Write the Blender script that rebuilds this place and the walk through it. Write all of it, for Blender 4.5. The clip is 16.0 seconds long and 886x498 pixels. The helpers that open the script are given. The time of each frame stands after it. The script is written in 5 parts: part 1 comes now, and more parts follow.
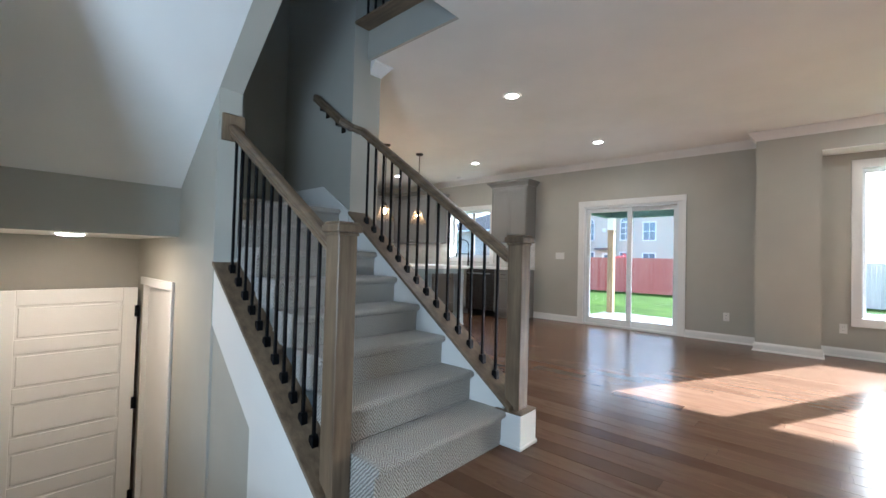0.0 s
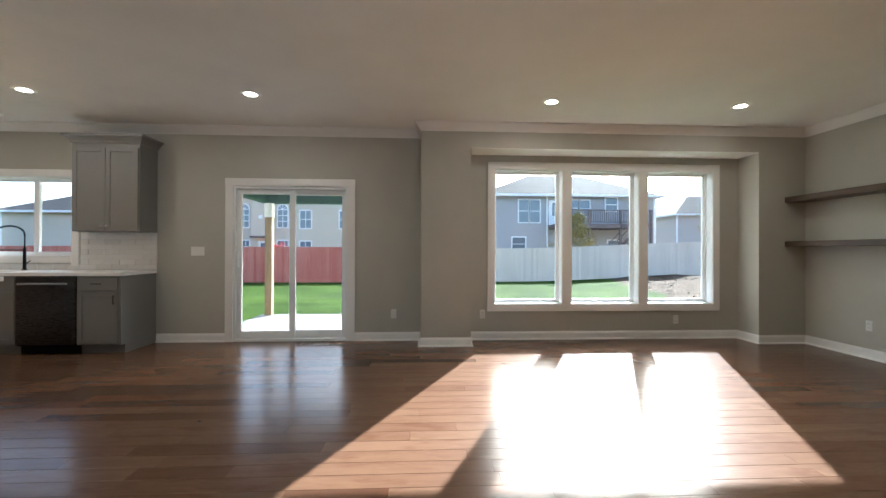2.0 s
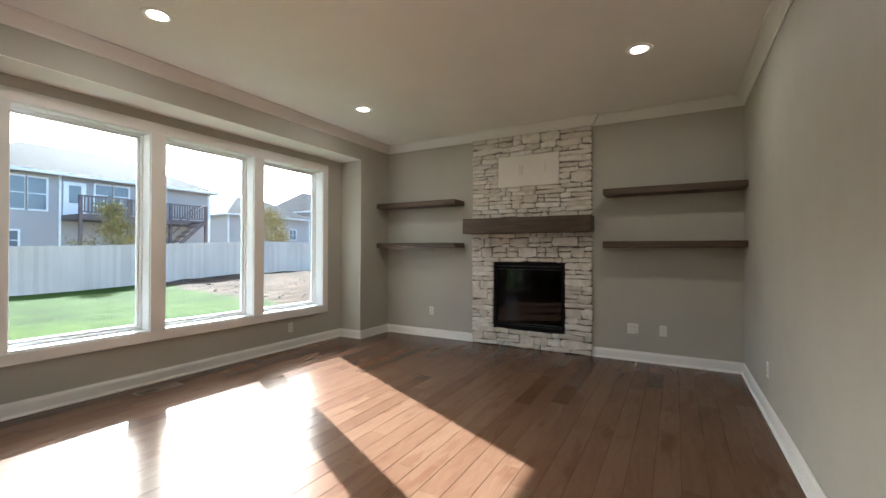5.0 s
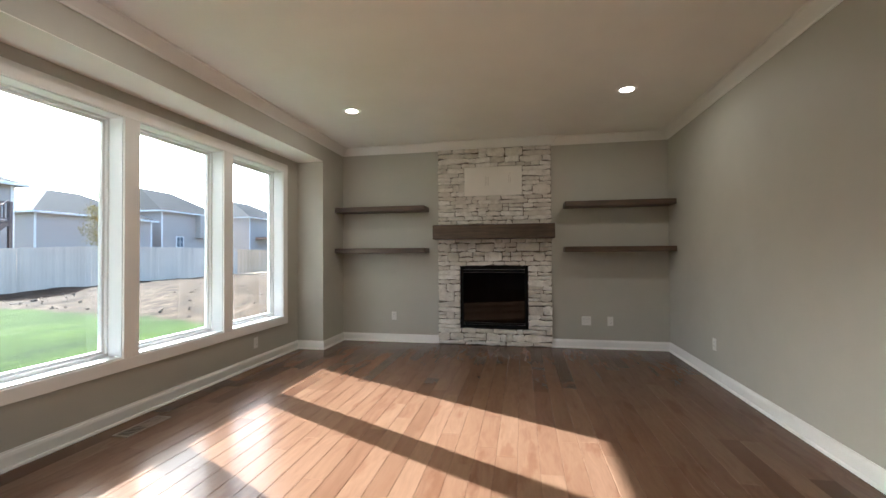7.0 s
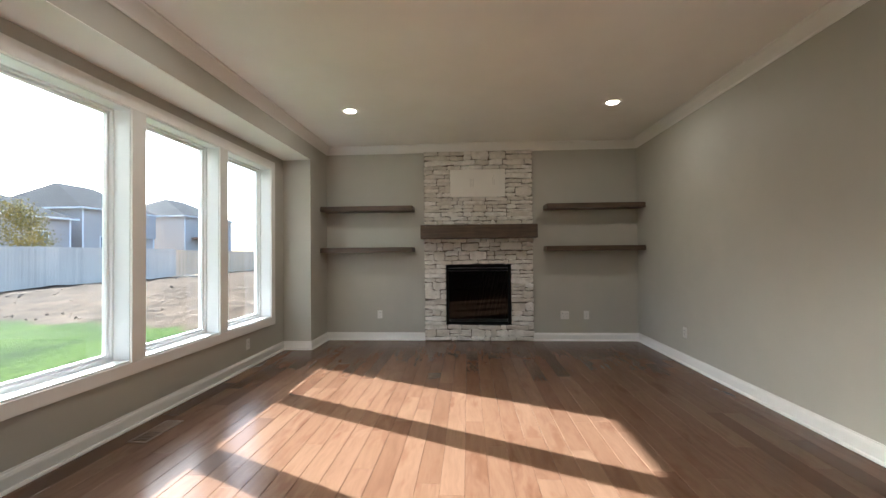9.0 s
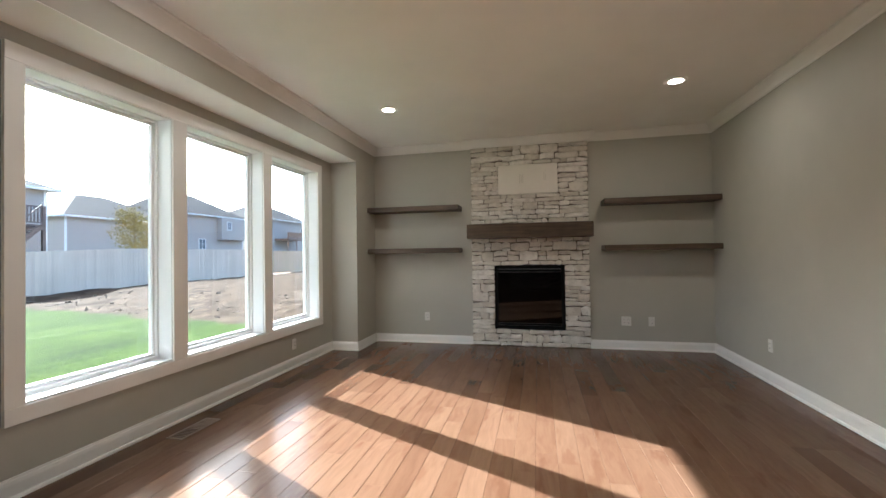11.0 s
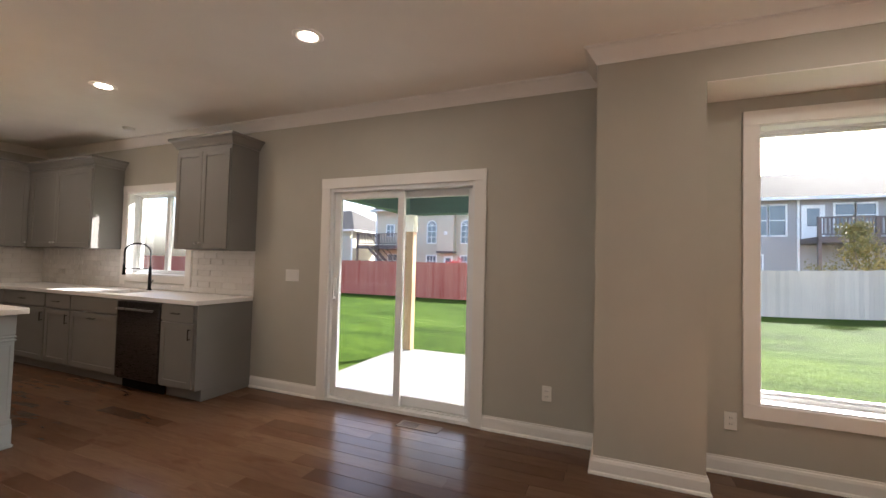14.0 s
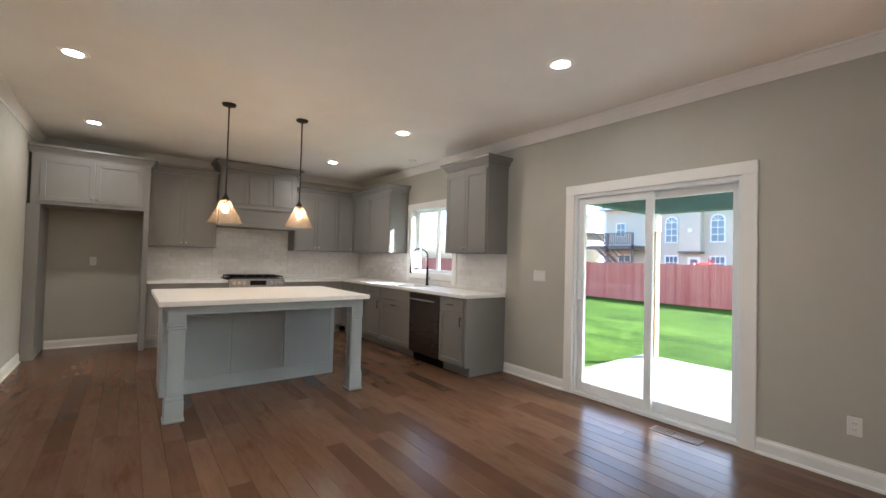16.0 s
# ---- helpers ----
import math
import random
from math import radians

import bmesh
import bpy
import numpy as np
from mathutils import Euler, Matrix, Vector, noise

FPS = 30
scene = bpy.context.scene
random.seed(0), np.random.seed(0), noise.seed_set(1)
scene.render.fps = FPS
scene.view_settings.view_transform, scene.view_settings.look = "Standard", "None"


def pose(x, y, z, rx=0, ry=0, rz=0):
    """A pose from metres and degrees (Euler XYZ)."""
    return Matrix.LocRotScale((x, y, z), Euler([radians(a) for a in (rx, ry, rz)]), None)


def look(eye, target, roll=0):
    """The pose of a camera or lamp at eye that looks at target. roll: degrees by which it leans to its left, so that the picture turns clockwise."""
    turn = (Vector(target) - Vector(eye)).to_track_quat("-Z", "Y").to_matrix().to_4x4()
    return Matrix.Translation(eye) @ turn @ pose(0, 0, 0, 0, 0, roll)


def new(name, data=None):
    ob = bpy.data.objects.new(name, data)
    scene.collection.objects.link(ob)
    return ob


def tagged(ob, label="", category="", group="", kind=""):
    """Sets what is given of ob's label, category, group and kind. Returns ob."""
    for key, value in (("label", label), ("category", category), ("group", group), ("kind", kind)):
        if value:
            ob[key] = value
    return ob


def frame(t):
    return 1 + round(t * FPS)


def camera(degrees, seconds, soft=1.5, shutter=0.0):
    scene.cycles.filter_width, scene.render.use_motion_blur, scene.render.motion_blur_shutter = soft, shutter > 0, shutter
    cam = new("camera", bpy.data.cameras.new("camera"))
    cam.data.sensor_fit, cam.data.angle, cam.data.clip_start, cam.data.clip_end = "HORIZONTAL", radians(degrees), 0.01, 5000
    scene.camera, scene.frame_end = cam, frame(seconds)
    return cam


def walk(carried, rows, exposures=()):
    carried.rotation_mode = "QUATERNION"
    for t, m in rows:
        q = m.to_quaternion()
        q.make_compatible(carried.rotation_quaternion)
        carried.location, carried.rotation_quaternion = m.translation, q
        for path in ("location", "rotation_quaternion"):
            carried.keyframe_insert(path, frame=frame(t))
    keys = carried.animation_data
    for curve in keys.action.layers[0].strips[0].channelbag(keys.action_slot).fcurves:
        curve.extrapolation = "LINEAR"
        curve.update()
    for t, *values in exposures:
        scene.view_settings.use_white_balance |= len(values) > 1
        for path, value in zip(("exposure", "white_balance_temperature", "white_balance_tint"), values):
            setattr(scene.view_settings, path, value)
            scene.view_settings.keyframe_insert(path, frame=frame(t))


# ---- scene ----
cam = camera(93.8, 16.0)
PATH = [
    (0, (-0.073, -0.13, 1.048), (-1.412, 1.354, 1.094), 1.5),
    (0.5, (-0.301, 0.201, 1.049), (-1.423, 1.856, 1.087), 1.0),
    (1, (-0.463, 0.547, 1.111), (-1.188, 2.41, 1.143), 0.7),
    (1.5, (-0.539, 0.947, 1.132), (-0.859, 2.921, 1.158), 0.5),
    (2, (-0.637, 1.338, 1.17), (-0.534, 3.335, 1.178), 0.2),
    (2.5, (-0.657, 1.73, 1.206), (-0.166, 3.669, 1.209), 0.1),
    (3, (-0.611, 2.092, 1.219), (0.258, 3.893, 1.22), 0.1),
    (3.5, (-0.588, 2.231, 1.207), (0.604, 3.837, 1.215), 0.0),
    (4, (-0.625, 2.266, 1.2), (0.816, 3.653, 1.209), 0.0),
    (4.5, (-0.688, 2.4, 1.209), (0.937, 3.566, 1.212), 0.1),
    (5, (-0.722, 2.654, 1.192), (1.021, 3.634, 1.203), 0.2),
    (7.5, (-1.437, 4.121, 1.211), (0.545, 4.385, 1.236), 0.0),
    (8, (-1.477, 4.29, 1.211), (0.514, 4.475, 1.234), 0.3),
    (10.3, (-1.608, 4.407, 1.167), (0.389, 4.502, 1.201), -1.0),
    (10.5, (-1.541, 4.359, 1.168), (0.453, 4.508, 1.204), -0.8),
    (11, (-1.306, 4.125, 1.215), (0.643, 4.572, 1.242), -0.8),
    (11.5, (-1.01, 4.068, 1.253), (0.807, 4.904, 1.293), -0.7),
    (12, (-0.756, 3.863, 1.252), (0.731, 5.199, 1.307), -0.1),
    (12.5, (-0.711, 3.796, 1.265), (0.272, 5.536, 1.326), 0.4),
    (13, (-0.708, 3.697, 1.274), (-0.349, 5.663, 1.347), 0.8),
    (13.5, (-0.601, 3.644, 1.304), (-0.878, 5.623, 1.368), 1.2),
    (14, (-0.53, 3.537, 1.307), (-1.298, 5.383, 1.376), 1.4),
    (14.5, (-0.488, 3.443, 1.322), (-1.612, 5.095, 1.384), 1.5),
    (15, (-0.448, 3.36, 1.329), (-1.808, 4.826, 1.382), 1.6),
    (15.5, (-0.465, 3.241, 1.313), (-1.962, 4.567, 1.364), 1.6),
    (16, (-0.491, 3.162, 1.312), (-2.085, 4.369, 1.359), 1.5),
]
EXPOSURES = [
    (0.0, 3.45, 5050, 7), (1.0, 3.2, 5150, 7), (2.0, 2.82, 5400, 7), (2.5, 2.7, 5500, 7), (3.5, 2.85, 5450, 7), (5.0, 2.95, 5450, 7), (8.0, 2.95, 5450, 8), (11.0, 2.95, 5450, 8),
    (12.0, 2.85, 5650, 10), (12.5, 2.75, 5750, 12), (13.0, 2.45, 6000, 9), (13.5, 2.55, 6300, 16), (14.0, 2.9, 6200, 17), (15.0, 3.55, 5500, 9), (16.0, 3.5, 5400, 9)]
walk(cam, [(t, look(eye, target, roll)) for t, eye, target, roll in PATH], exposures=EXPOSURES)

# ---- light ----
SUN_EL, SUN_AZ = 29.0, 25.9
world = bpy.data.worlds.new("sky")
scene.world = world
world.use_nodes = True
_w = world.node_tree
_sky = _w.nodes.new("ShaderNodeTexSky")
_sky.sky_type, _sky.sun_disc = "NISHITA", False
_sky.sun_elevation, _sky.sun_rotation = radians(SUN_EL), radians(SUN_AZ)
_sky.air_density, _sky.dust_density, _sky.ozone_density = 0.8, 4.0, 0.5
_w.links.new(_sky.outputs[0], _w.nodes["Background"].inputs[0])
_w.nodes["Background"].inputs[1].default_value = 0.115
sun = new("sun", bpy.data.lights.new("sun", "SUN"))
sun.data.energy, sun.data.angle, sun.data.color = 4.2, radians(0.6), (1.0, 0.95, 0.87)
_d = Vector((-math.sin(radians(SUN_AZ)) * math.cos(radians(SUN_EL)), -math.cos(radians(SUN_AZ)) * math.cos(radians(SUN_EL)), -math.sin(radians(SUN_EL))))
sun.matrix_basis = look((0, 0, 30), Vector((0, 0, 30)) + _d)


def area_lamp(name, m, w, h, power, color, shape="RECTANGLE"):
    ob = new(name, bpy.data.lights.new(name, "AREA"))
    ob.data.shape, ob.data.size, ob.data.size_y = shape, w, h
    ob.data.energy, ob.data.color = power, color
    ob.matrix_basis = m
    return ob


CANS = [(-6.55, 5.6), (-4.55, 5.62), (-2.36, 5.6), (0.725, 5.63), (2.79, 5.63), (2.76, 2.9), (-2.41, 3.46), (-4.52, 2.79), (-6.56, 2.8)]
CAN_W, WARM = 0.75, (1.0, 0.86, 0.70)
for x, y in CANS:
    area_lamp("can_light", pose(x, y, 2.728), 0.14, 0.14, CAN_W, WARM, "DISK")
area_lamp("can_light", pose(-3.72, 0.25, 1.128), 0.11, 0.11, 0.85, (1.0, 0.66, 0.40), "DISK")
# lamp added for the unseen front door's daylight, behind the walk's start
area_lamp("door_daylight", pose(-0.2, -1.68, 1.0, 104, 0, 58), 0.8, 1.7, 5.6, (0.84, 0.94, 1.0)).data.spread = radians(160)
# daylight from the upper hall's window
area_lamp("hall_daylight", pose(-2.4, 3.3, 4.2, -90, 0, 0), 1.4, 1.2, 0.25, (0.82, 0.92, 1.0))

# ---- materials ----
class Nodes:
    """A short way to write node materials."""

    def __init__(self, name, base=(0.5, 0.5, 0.5), rough=0.5, metal=0.0):
        self.m = bpy.data.materials.new(name)
        self.m.use_nodes = True
        self.t = self.m.node_tree
        self.p = self.t.nodes["Principled BSDF"]
        self.set("Base Color", (*base, 1))
        self.set("Roughness", rough)
        self.set("Metallic", metal)
        self._co = None

    def set(self, key, value):
        self.p.inputs[key].default_value = value
        return self

    def node(self, kind, **inputs):
        n = self.t.nodes.new(kind)
        for k, v in inputs.items():
            self.feed(n.inputs[int(k[1:])] if k[0] == "i" and k[1:].isdigit() else n.inputs[k], v)
        return n

    def feed(self, socket, v):
        if isinstance(v, bpy.types.NodeSocket):
            self.t.links.new(v, socket)
        else:
            socket.default_value = v

    def out(self, key, v):
        self.feed(self.p.inputs[key], v)
        return self

    def coords(self, jitter=False):
        co = self.node("ShaderNodeTexCoord").outputs["Object"]
        if jitter:
            r = self.rand()
            off = self.node("ShaderNodeVectorMath", i0=self.combine(r, r, r), i1=(37.0, 53.0, 71.0))
            off.operation = "MULTIPLY"
            add = self.node("ShaderNodeVectorMath", i0=co, i1=off.outputs[0])
            co = add.outputs[0]
        return co

    def rand(self):
        a = self.node("ShaderNodeObjectInfo").outputs["Random"]
        b = self.node("ShaderNodeNewGeometry").outputs["Random Per Island"]
        return self.math("FRACT", self.math("ADD", self.math("MULTIPLY", a, 7.31), self.math("MULTIPLY", b, 3.7)))

    def combine(self, x, y, z):
        return self.node("ShaderNodeCombineXYZ", i0=x, i1=y, i2=z).outputs[0]

    def split(self, v):
        return self.node("ShaderNodeSeparateXYZ", i0=v).outputs

    def math(self, op, a, b=0.0, c=0.0):
        n = self.node("ShaderNodeMath", i0=a, i1=b, i2=c)
        n.operation = op
        return n.outputs[0]

    def scaled(self, co, s):
        n = self.node("ShaderNodeVectorMath", i0=co, i1=s)
        n.operation = "MULTIPLY"
        return n.outputs[0]

    def noise(self, co, scale, detail=4.0, rough=0.55):
        n = self.node("ShaderNodeTexNoise", Vector=co, Scale=scale, Detail=detail, Roughness=rough)
        return n.outputs[0]

    def mix(self, fac, a, b, mode="MIX"):
        n = self.node("ShaderNodeMix")
        n.data_type, n.blend_type = "RGBA", mode
        self.feed(n.inputs[0], fac)
        self.feed(n.inputs[6], a)
        self.feed(n.inputs[7], b)
        return n.outputs[2]

    def ramp(self, fac, *stops):
        n = self.node("ShaderNodeValToRGB", i0=fac)
        e = n.color_ramp.elements
        while len(e) < len(stops):
            e.new(0.5)
        for el, (at, col) in zip(e, stops):
            el.position, el.color = at, (*col, 1) if len(col) == 3 else col
        return n.outputs[0]

    def span(self, v, a, b, c, d):
        return self.node("ShaderNodeMapRange", i0=v, i1=a, i2=b, i3=c, i4=d).outputs[0]

    def bump(self, height, strength=0.2, dist=0.01):
        n = self.node("ShaderNodeBump", Strength=strength, Distance=dist, Height=height)
        self.t.links.new(n.outputs[0], self.p.inputs["Normal"])
        return self


def rgb(*c):
    return (*c, 1.0)


def painted(name, base, rough=0.5, vary=0.06, grain=350.0, bump=0.08):
    """Rolled or brushed paint: faint blotches and an orange-peel relief."""
    k = Nodes(name, base, rough)
    co = k.coords()
    big = k.noise(co, 1.7, 3.0)
    lo, hi = [c * (1 - vary) for c in base], [min(1, c * (1 + vary)) for c in base]
    k.out("Base Color", k.ramp(big, (0.3, lo), (0.7, hi)))
    if rough > 0.5:
        k.out("Roughness", k.span(k.noise(co, 6.0), 0.3, 0.7, rough - 0.06, rough + 0.06))
    k.bump(k.noise(co, grain, 2.0), bump, 0.002)
    return k.m


def wooden(name, dark, light, along=0, rough=0.45, stretch=14.0, scale=2.2, jitter=True, bump=0.12):
    """Grained wood; along: the axis of the grain."""
    k = Nodes(name, light, rough)
    co = k.coords(jitter)
    s = [stretch, stretch, stretch]
    s[along] = 1.0
    st = k.scaled(co, tuple(s))
    g = k.noise(st, scale, 7.0, 0.6)
    fine = k.noise(st, scale * 7, 3.0)
    cloud = k.noise(co, 3.0, 3.0)
    f = k.math("ADD", k.math("MULTIPLY", g, 0.65), k.math("MULTIPLY", cloud, 0.35))
    col = k.ramp(f, (0.36, dark), (0.64, light))
    k.out("Base Color", k.mix(k.span(fine, 0.35, 0.75, 0.0, 0.35), col, rgb(*dark)))
    k.out("Roughness", k.span(g, 0.3, 0.7, rough - 0.08, rough + 0.1))
    k.bump(k.math("ADD", g, k.math("MULTIPLY", fine, 0.4)), bump, 0.003)
    return k.m


def metal(name, base, rough, grain=200.0):
    k = Nodes(name, base, rough, 1.0)
    co = k.coords()
    k.out("Roughness", k.span(k.noise(k.scaled(co, (1, 1, 30)), 20.0), 0.3, 0.7, rough * 0.8, rough * 1.25))
    k.bump(k.noise(co, grain), 0.03, 0.001)
    return k.m


WALL = painted("greige_wall_paint", (0.45, 0.43, 0.364), 0.62, 0.035)
CEIL = painted("ceiling_paint", (0.87, 0.85, 0.80), 0.75, 0.03, 120.0, 0.15)
TRIM = painted("white_trim_paint", (0.82, 0.80, 0.755), 0.38, 0.03, 60.0, 0.03)
VINYL = painted("white_vinyl", (0.80, 0.81, 0.80), 0.35, 0.02, 60.0, 0.02)
CAB = painted("grey_cabinet_paint", (0.21, 0.202, 0.186), 0.36, 0.05, 90.0, 0.03)
ISLE = painted("blue_grey_island_paint", (0.37, 0.415, 0.43), 0.36, 0.05, 90.0, 0.03)
PLATE = painted("white_plastic", (0.75, 0.73, 0.68), 0.3, 0.02, 60.0, 0.02)
BLACK = metal("black_iron", (0.018, 0.018, 0.02), 0.45)
BRONZE = metal("dark_bronze", (0.06, 0.05, 0.042), 0.38)
STEEL = metal("stainless_steel", (0.52, 0.51, 0.49), 0.28)
DARK_STEEL = metal("dark_stainless_steel", (0.10, 0.09, 0.083), 0.28)
OAK = wooden("brown_stained_wood", (0.10, 0.066, 0.037), (0.24, 0.17, 0.102), along=2)
OAK_X = wooden("brown_stained_wood_lengthwise", (0.10, 0.066, 0.037), (0.245, 0.172, 0.103), along=0)
SHELF = wooden("dark_stained_shelf_wood", (0.048, 0.031, 0.018), (0.13, 0.086, 0.051), along=1)


def floor_wood():
    k = Nodes("brown_hardwood_planks", (0.2, 0.1, 0.06), 0.26)
    co = k.coords(True)
    r = k.rand()
    st = k.scaled(co, (1.0, 11.0, 1.0))
    warp = k.noise(co, 2.5, 2.0)
    g = k.noise(k.node("ShaderNodeVectorMath", i0=st, i1=k.combine(warp, k.math("MULTIPLY", warp, 2.0), warp)).outputs[0], 2.4, 6.0, 0.6)
    fine = k.noise(k.scaled(co, (3.0, 60.0, 3.0)), 3.0, 3.0)
    tone = k.ramp(r, (0.0, (0.068, 0.031, 0.017)), (0.12, (0.104, 0.052, 0.029)), (0.27, (0.133, 0.071, 0.041)), (0.8, (0.148, 0.082, 0.048)), (1.0, (0.170, 0.099, 0.060)))
    col = k.mix(k.span(g, 0.40, 0.80, 0.0, 0.55), tone, rgb(0.068, 0.030, 0.015))
    flame = k.noise(k.scaled(co, (1.4, 4.5, 1.0)), 1.7, 3.0, 0.55)
    col = k.mix(k.span(flame, 0.58, 0.68, 0.0, 0.55), col, rgb(0.085, 0.034, 0.016))
    col = k.mix(k.span(k.noise(co, 1.3, 2.0), 0.35, 0.65, 0.0, 0.3), col, rgb(0.185, 0.113, 0.066))
    col = k.mix(k.span(fine, 0.45, 0.85, 0.0, 0.2), col, rgb(0.06, 0.028, 0.015))
    knot = k.node("ShaderNodeTexVoronoi", Vector=k.scaled(co, (1.0, 1.8, 1.0)), Scale=1.5).outputs[0]
    col = k.mix(k.span(knot, 0.012, 0.035, 0.85, 0.0), col, rgb(0.02, 0.009, 0.005))
    k.out("Base Color", col)
    k.set("Roughness", 0.235)
    k.set("Coat Weight", 0.03).set("Coat Roughness", 0.09).set("Specular IOR Level", 0.16)
    k.bump(k.noise(k.scaled(co, (1.0, 2.0, 1.0)), 2.5, 1.0), 0.12, 0.006)
    return k.m


FLOOR = floor_wood()


def carpet():
    k = Nodes("herringbone_carpet", (0.4, 0.38, 0.35), 0.95)
    co = k.coords()
    x, y, z = k.split(co)
    wob = k.math("MULTIPLY", k.noise(co, 30.0, 2.0), 0.016)
    v = k.math("ADD", k.math("SUBTRACT", z, x), wob)
    zig = k.math("MULTIPLY", k.math("PINGPONG", k.math("ADD", y, k.math("MULTIPLY", k.noise(co, 45.0, 2.0), 0.012)), 0.027), 1.5)
    s = k.math("SINE", k.math("MULTIPLY", k.math("ADD", v, zig), 6.2832 / 0.019))
    n = k.noise(co, 220.0, 3.0)
    f = k.math("ADD", k.math("MULTIPLY", s, 0.36), k.math("ADD", k.math("MULTIPLY", n, 0.9), 0.05))
    col = k.ramp(f, (0.12, (0.18, 0.158, 0.125)), (0.5, (0.41, 0.37, 0.31)), (0.88, (0.72, 0.67, 0.585)))
    k.out("Base Color", k.mix(k.span(k.noise(co, 5.0), 0.35, 0.65, 0.0, 0.18), col, rgb(0.36, 0.33, 0.285)))
    k.set("Sheen Weight", 0.3)
    k.bump(f, 0.9, 0.006)
    return k.m


CARPET = carpet()


def glass_mat(name, tint=(1, 1, 1), rough=0.0, gloss=0.025):
    """Thin clear glass: lets light straight through, mirrors a little by Fresnel."""
    k = Nodes(name, tint, rough)
    k.t.nodes.remove(k.p)
    out = k.t.nodes["Material Output"]
    mixn = k.t.nodes.new("ShaderNodeMixShader")
    tr = k.node("ShaderNodeBsdfTransparent", Color=(*tint, 1))
    gl = k.node("ShaderNodeBsdfGlossy", Roughness=rough)
    facing = k.node("ShaderNodeLayerWeight", Blend=0.5).outputs["Facing"]
    k.feed(mixn.inputs[0], k.math("MULTIPLY_ADD", k.math("POWER", facing, 4.0), 0.6, gloss))
    k.t.links.new(tr.outputs[0], mixn.inputs[1])
    k.t.links.new(gl.outputs[0], mixn.inputs[2])
    k.t.links.new(mixn.outputs[0], out.inputs[0])
    return k.m


GLASS = glass_mat("window_glass", (0.96, 0.98, 0.97))


def emitter(name, color, strength):
    k = Nodes(name, color, 0.5)
    k.set("Emission Color", (*color, 1)).set("Emission Strength", strength)
    return k.m


LAMP_DISC = emitter("lamp_diffuser", (1.0, 0.86, 0.68), 9.0)
BULB = emitter("bulb_glow", (1.0, 0.62, 0.30), 22.0)
QUARTZ = painted("white_quartz", (0.88, 0.86, 0.83), 0.30, 0.015, 30.0, 0.0)
FIREBOX = painted("black_firebox_steel", (0.008, 0.008, 0.008), 0.5, 0.2, 60.0, 0.05)
FIREBOX.node_tree.nodes["Principled BSDF"].inputs["Specular IOR Level"].default_value = 0.06
DARK_GLASS = Nodes("fireplace_glass", (0.012, 0.010, 0.009), 0.06).m


# ---- building helpers ----
def box(bm, x0, x1, y0, y1, z0, z1, bevel=0.0, seg=1):
    m = Matrix.Translation(((x0 + x1) / 2, (y0 + y1) / 2, (z0 + z1) / 2)) @ Matrix.Diagonal((abs(x1 - x0), abs(y1 - y0), abs(z1 - z0), 1))
    vs = bmesh.ops.create_cube(bm, size=1.0, matrix=m)["verts"]
    if bevel:
        es = list({e for v in vs for e in v.link_edges})
        bmesh.ops.bevel(bm, geom=es, offset=bevel, segments=seg, affect="EDGES", profile=0.5)
    return bm


def boxes(*dims, bevel=0.0):
    bm = bmesh.new()
    for d in dims:
        box(bm, *d, bevel=bevel)
    return bm


def cyl(bm, a, b, r0, r1=None, seg=12, caps=True):
    """A round bar from a to b."""
    a, b = Vector(a), Vector(b)
    d = b - a
    m = Matrix.Translation((a + b) / 2) @ d.to_track_quat("Z", "Y").to_matrix().to_4x4()
    bmesh.ops.create_cone(bm, cap_ends=caps, segments=seg, radius1=r0, radius2=r0 if r1 is None else r1, depth=d.length, matrix=m)
    return bm


def lathe(bm, profile, cx=0.0, cy=0.0, seg=24):
    """Turns a profile of (radius, z) about a vertical axis."""
    rings = []
    for r, z in profile:
        rings.append([bm.verts.new((cx + r * math.cos(2 * math.pi * i / seg), cy + r * math.sin(2 * math.pi * i / seg), z)) for i in range(seg)])
    for a, b in zip(rings, rings[1:]):
        for i in range(seg):
            bm.faces.new((a[i], a[(i + 1) % seg], b[(i + 1) % seg], b[i]))
    return bm


def prism(bm, pts, axis, a, b):
    """A flat outline of (u, v) pushed along an axis from a to b: x takes (y, z), y takes (x, z), z takes (x, y)."""
    def at(u, v, w):
        return {"x": (w, u, v), "y": (u, w, v), "z": (u, v, w)}[axis]
    lo, hi = [bm.verts.new(at(u, v, a)) for u, v in pts], [bm.verts.new(at(u, v, b)) for u, v in pts]
    bm.faces.new(lo)
    bm.faces.new(hi[::-1])
    n = len(pts)
    for i in range(n):
        bm.faces.new((lo[i], hi[i], hi[(i + 1) % n], lo[(i + 1) % n]))
    return bm


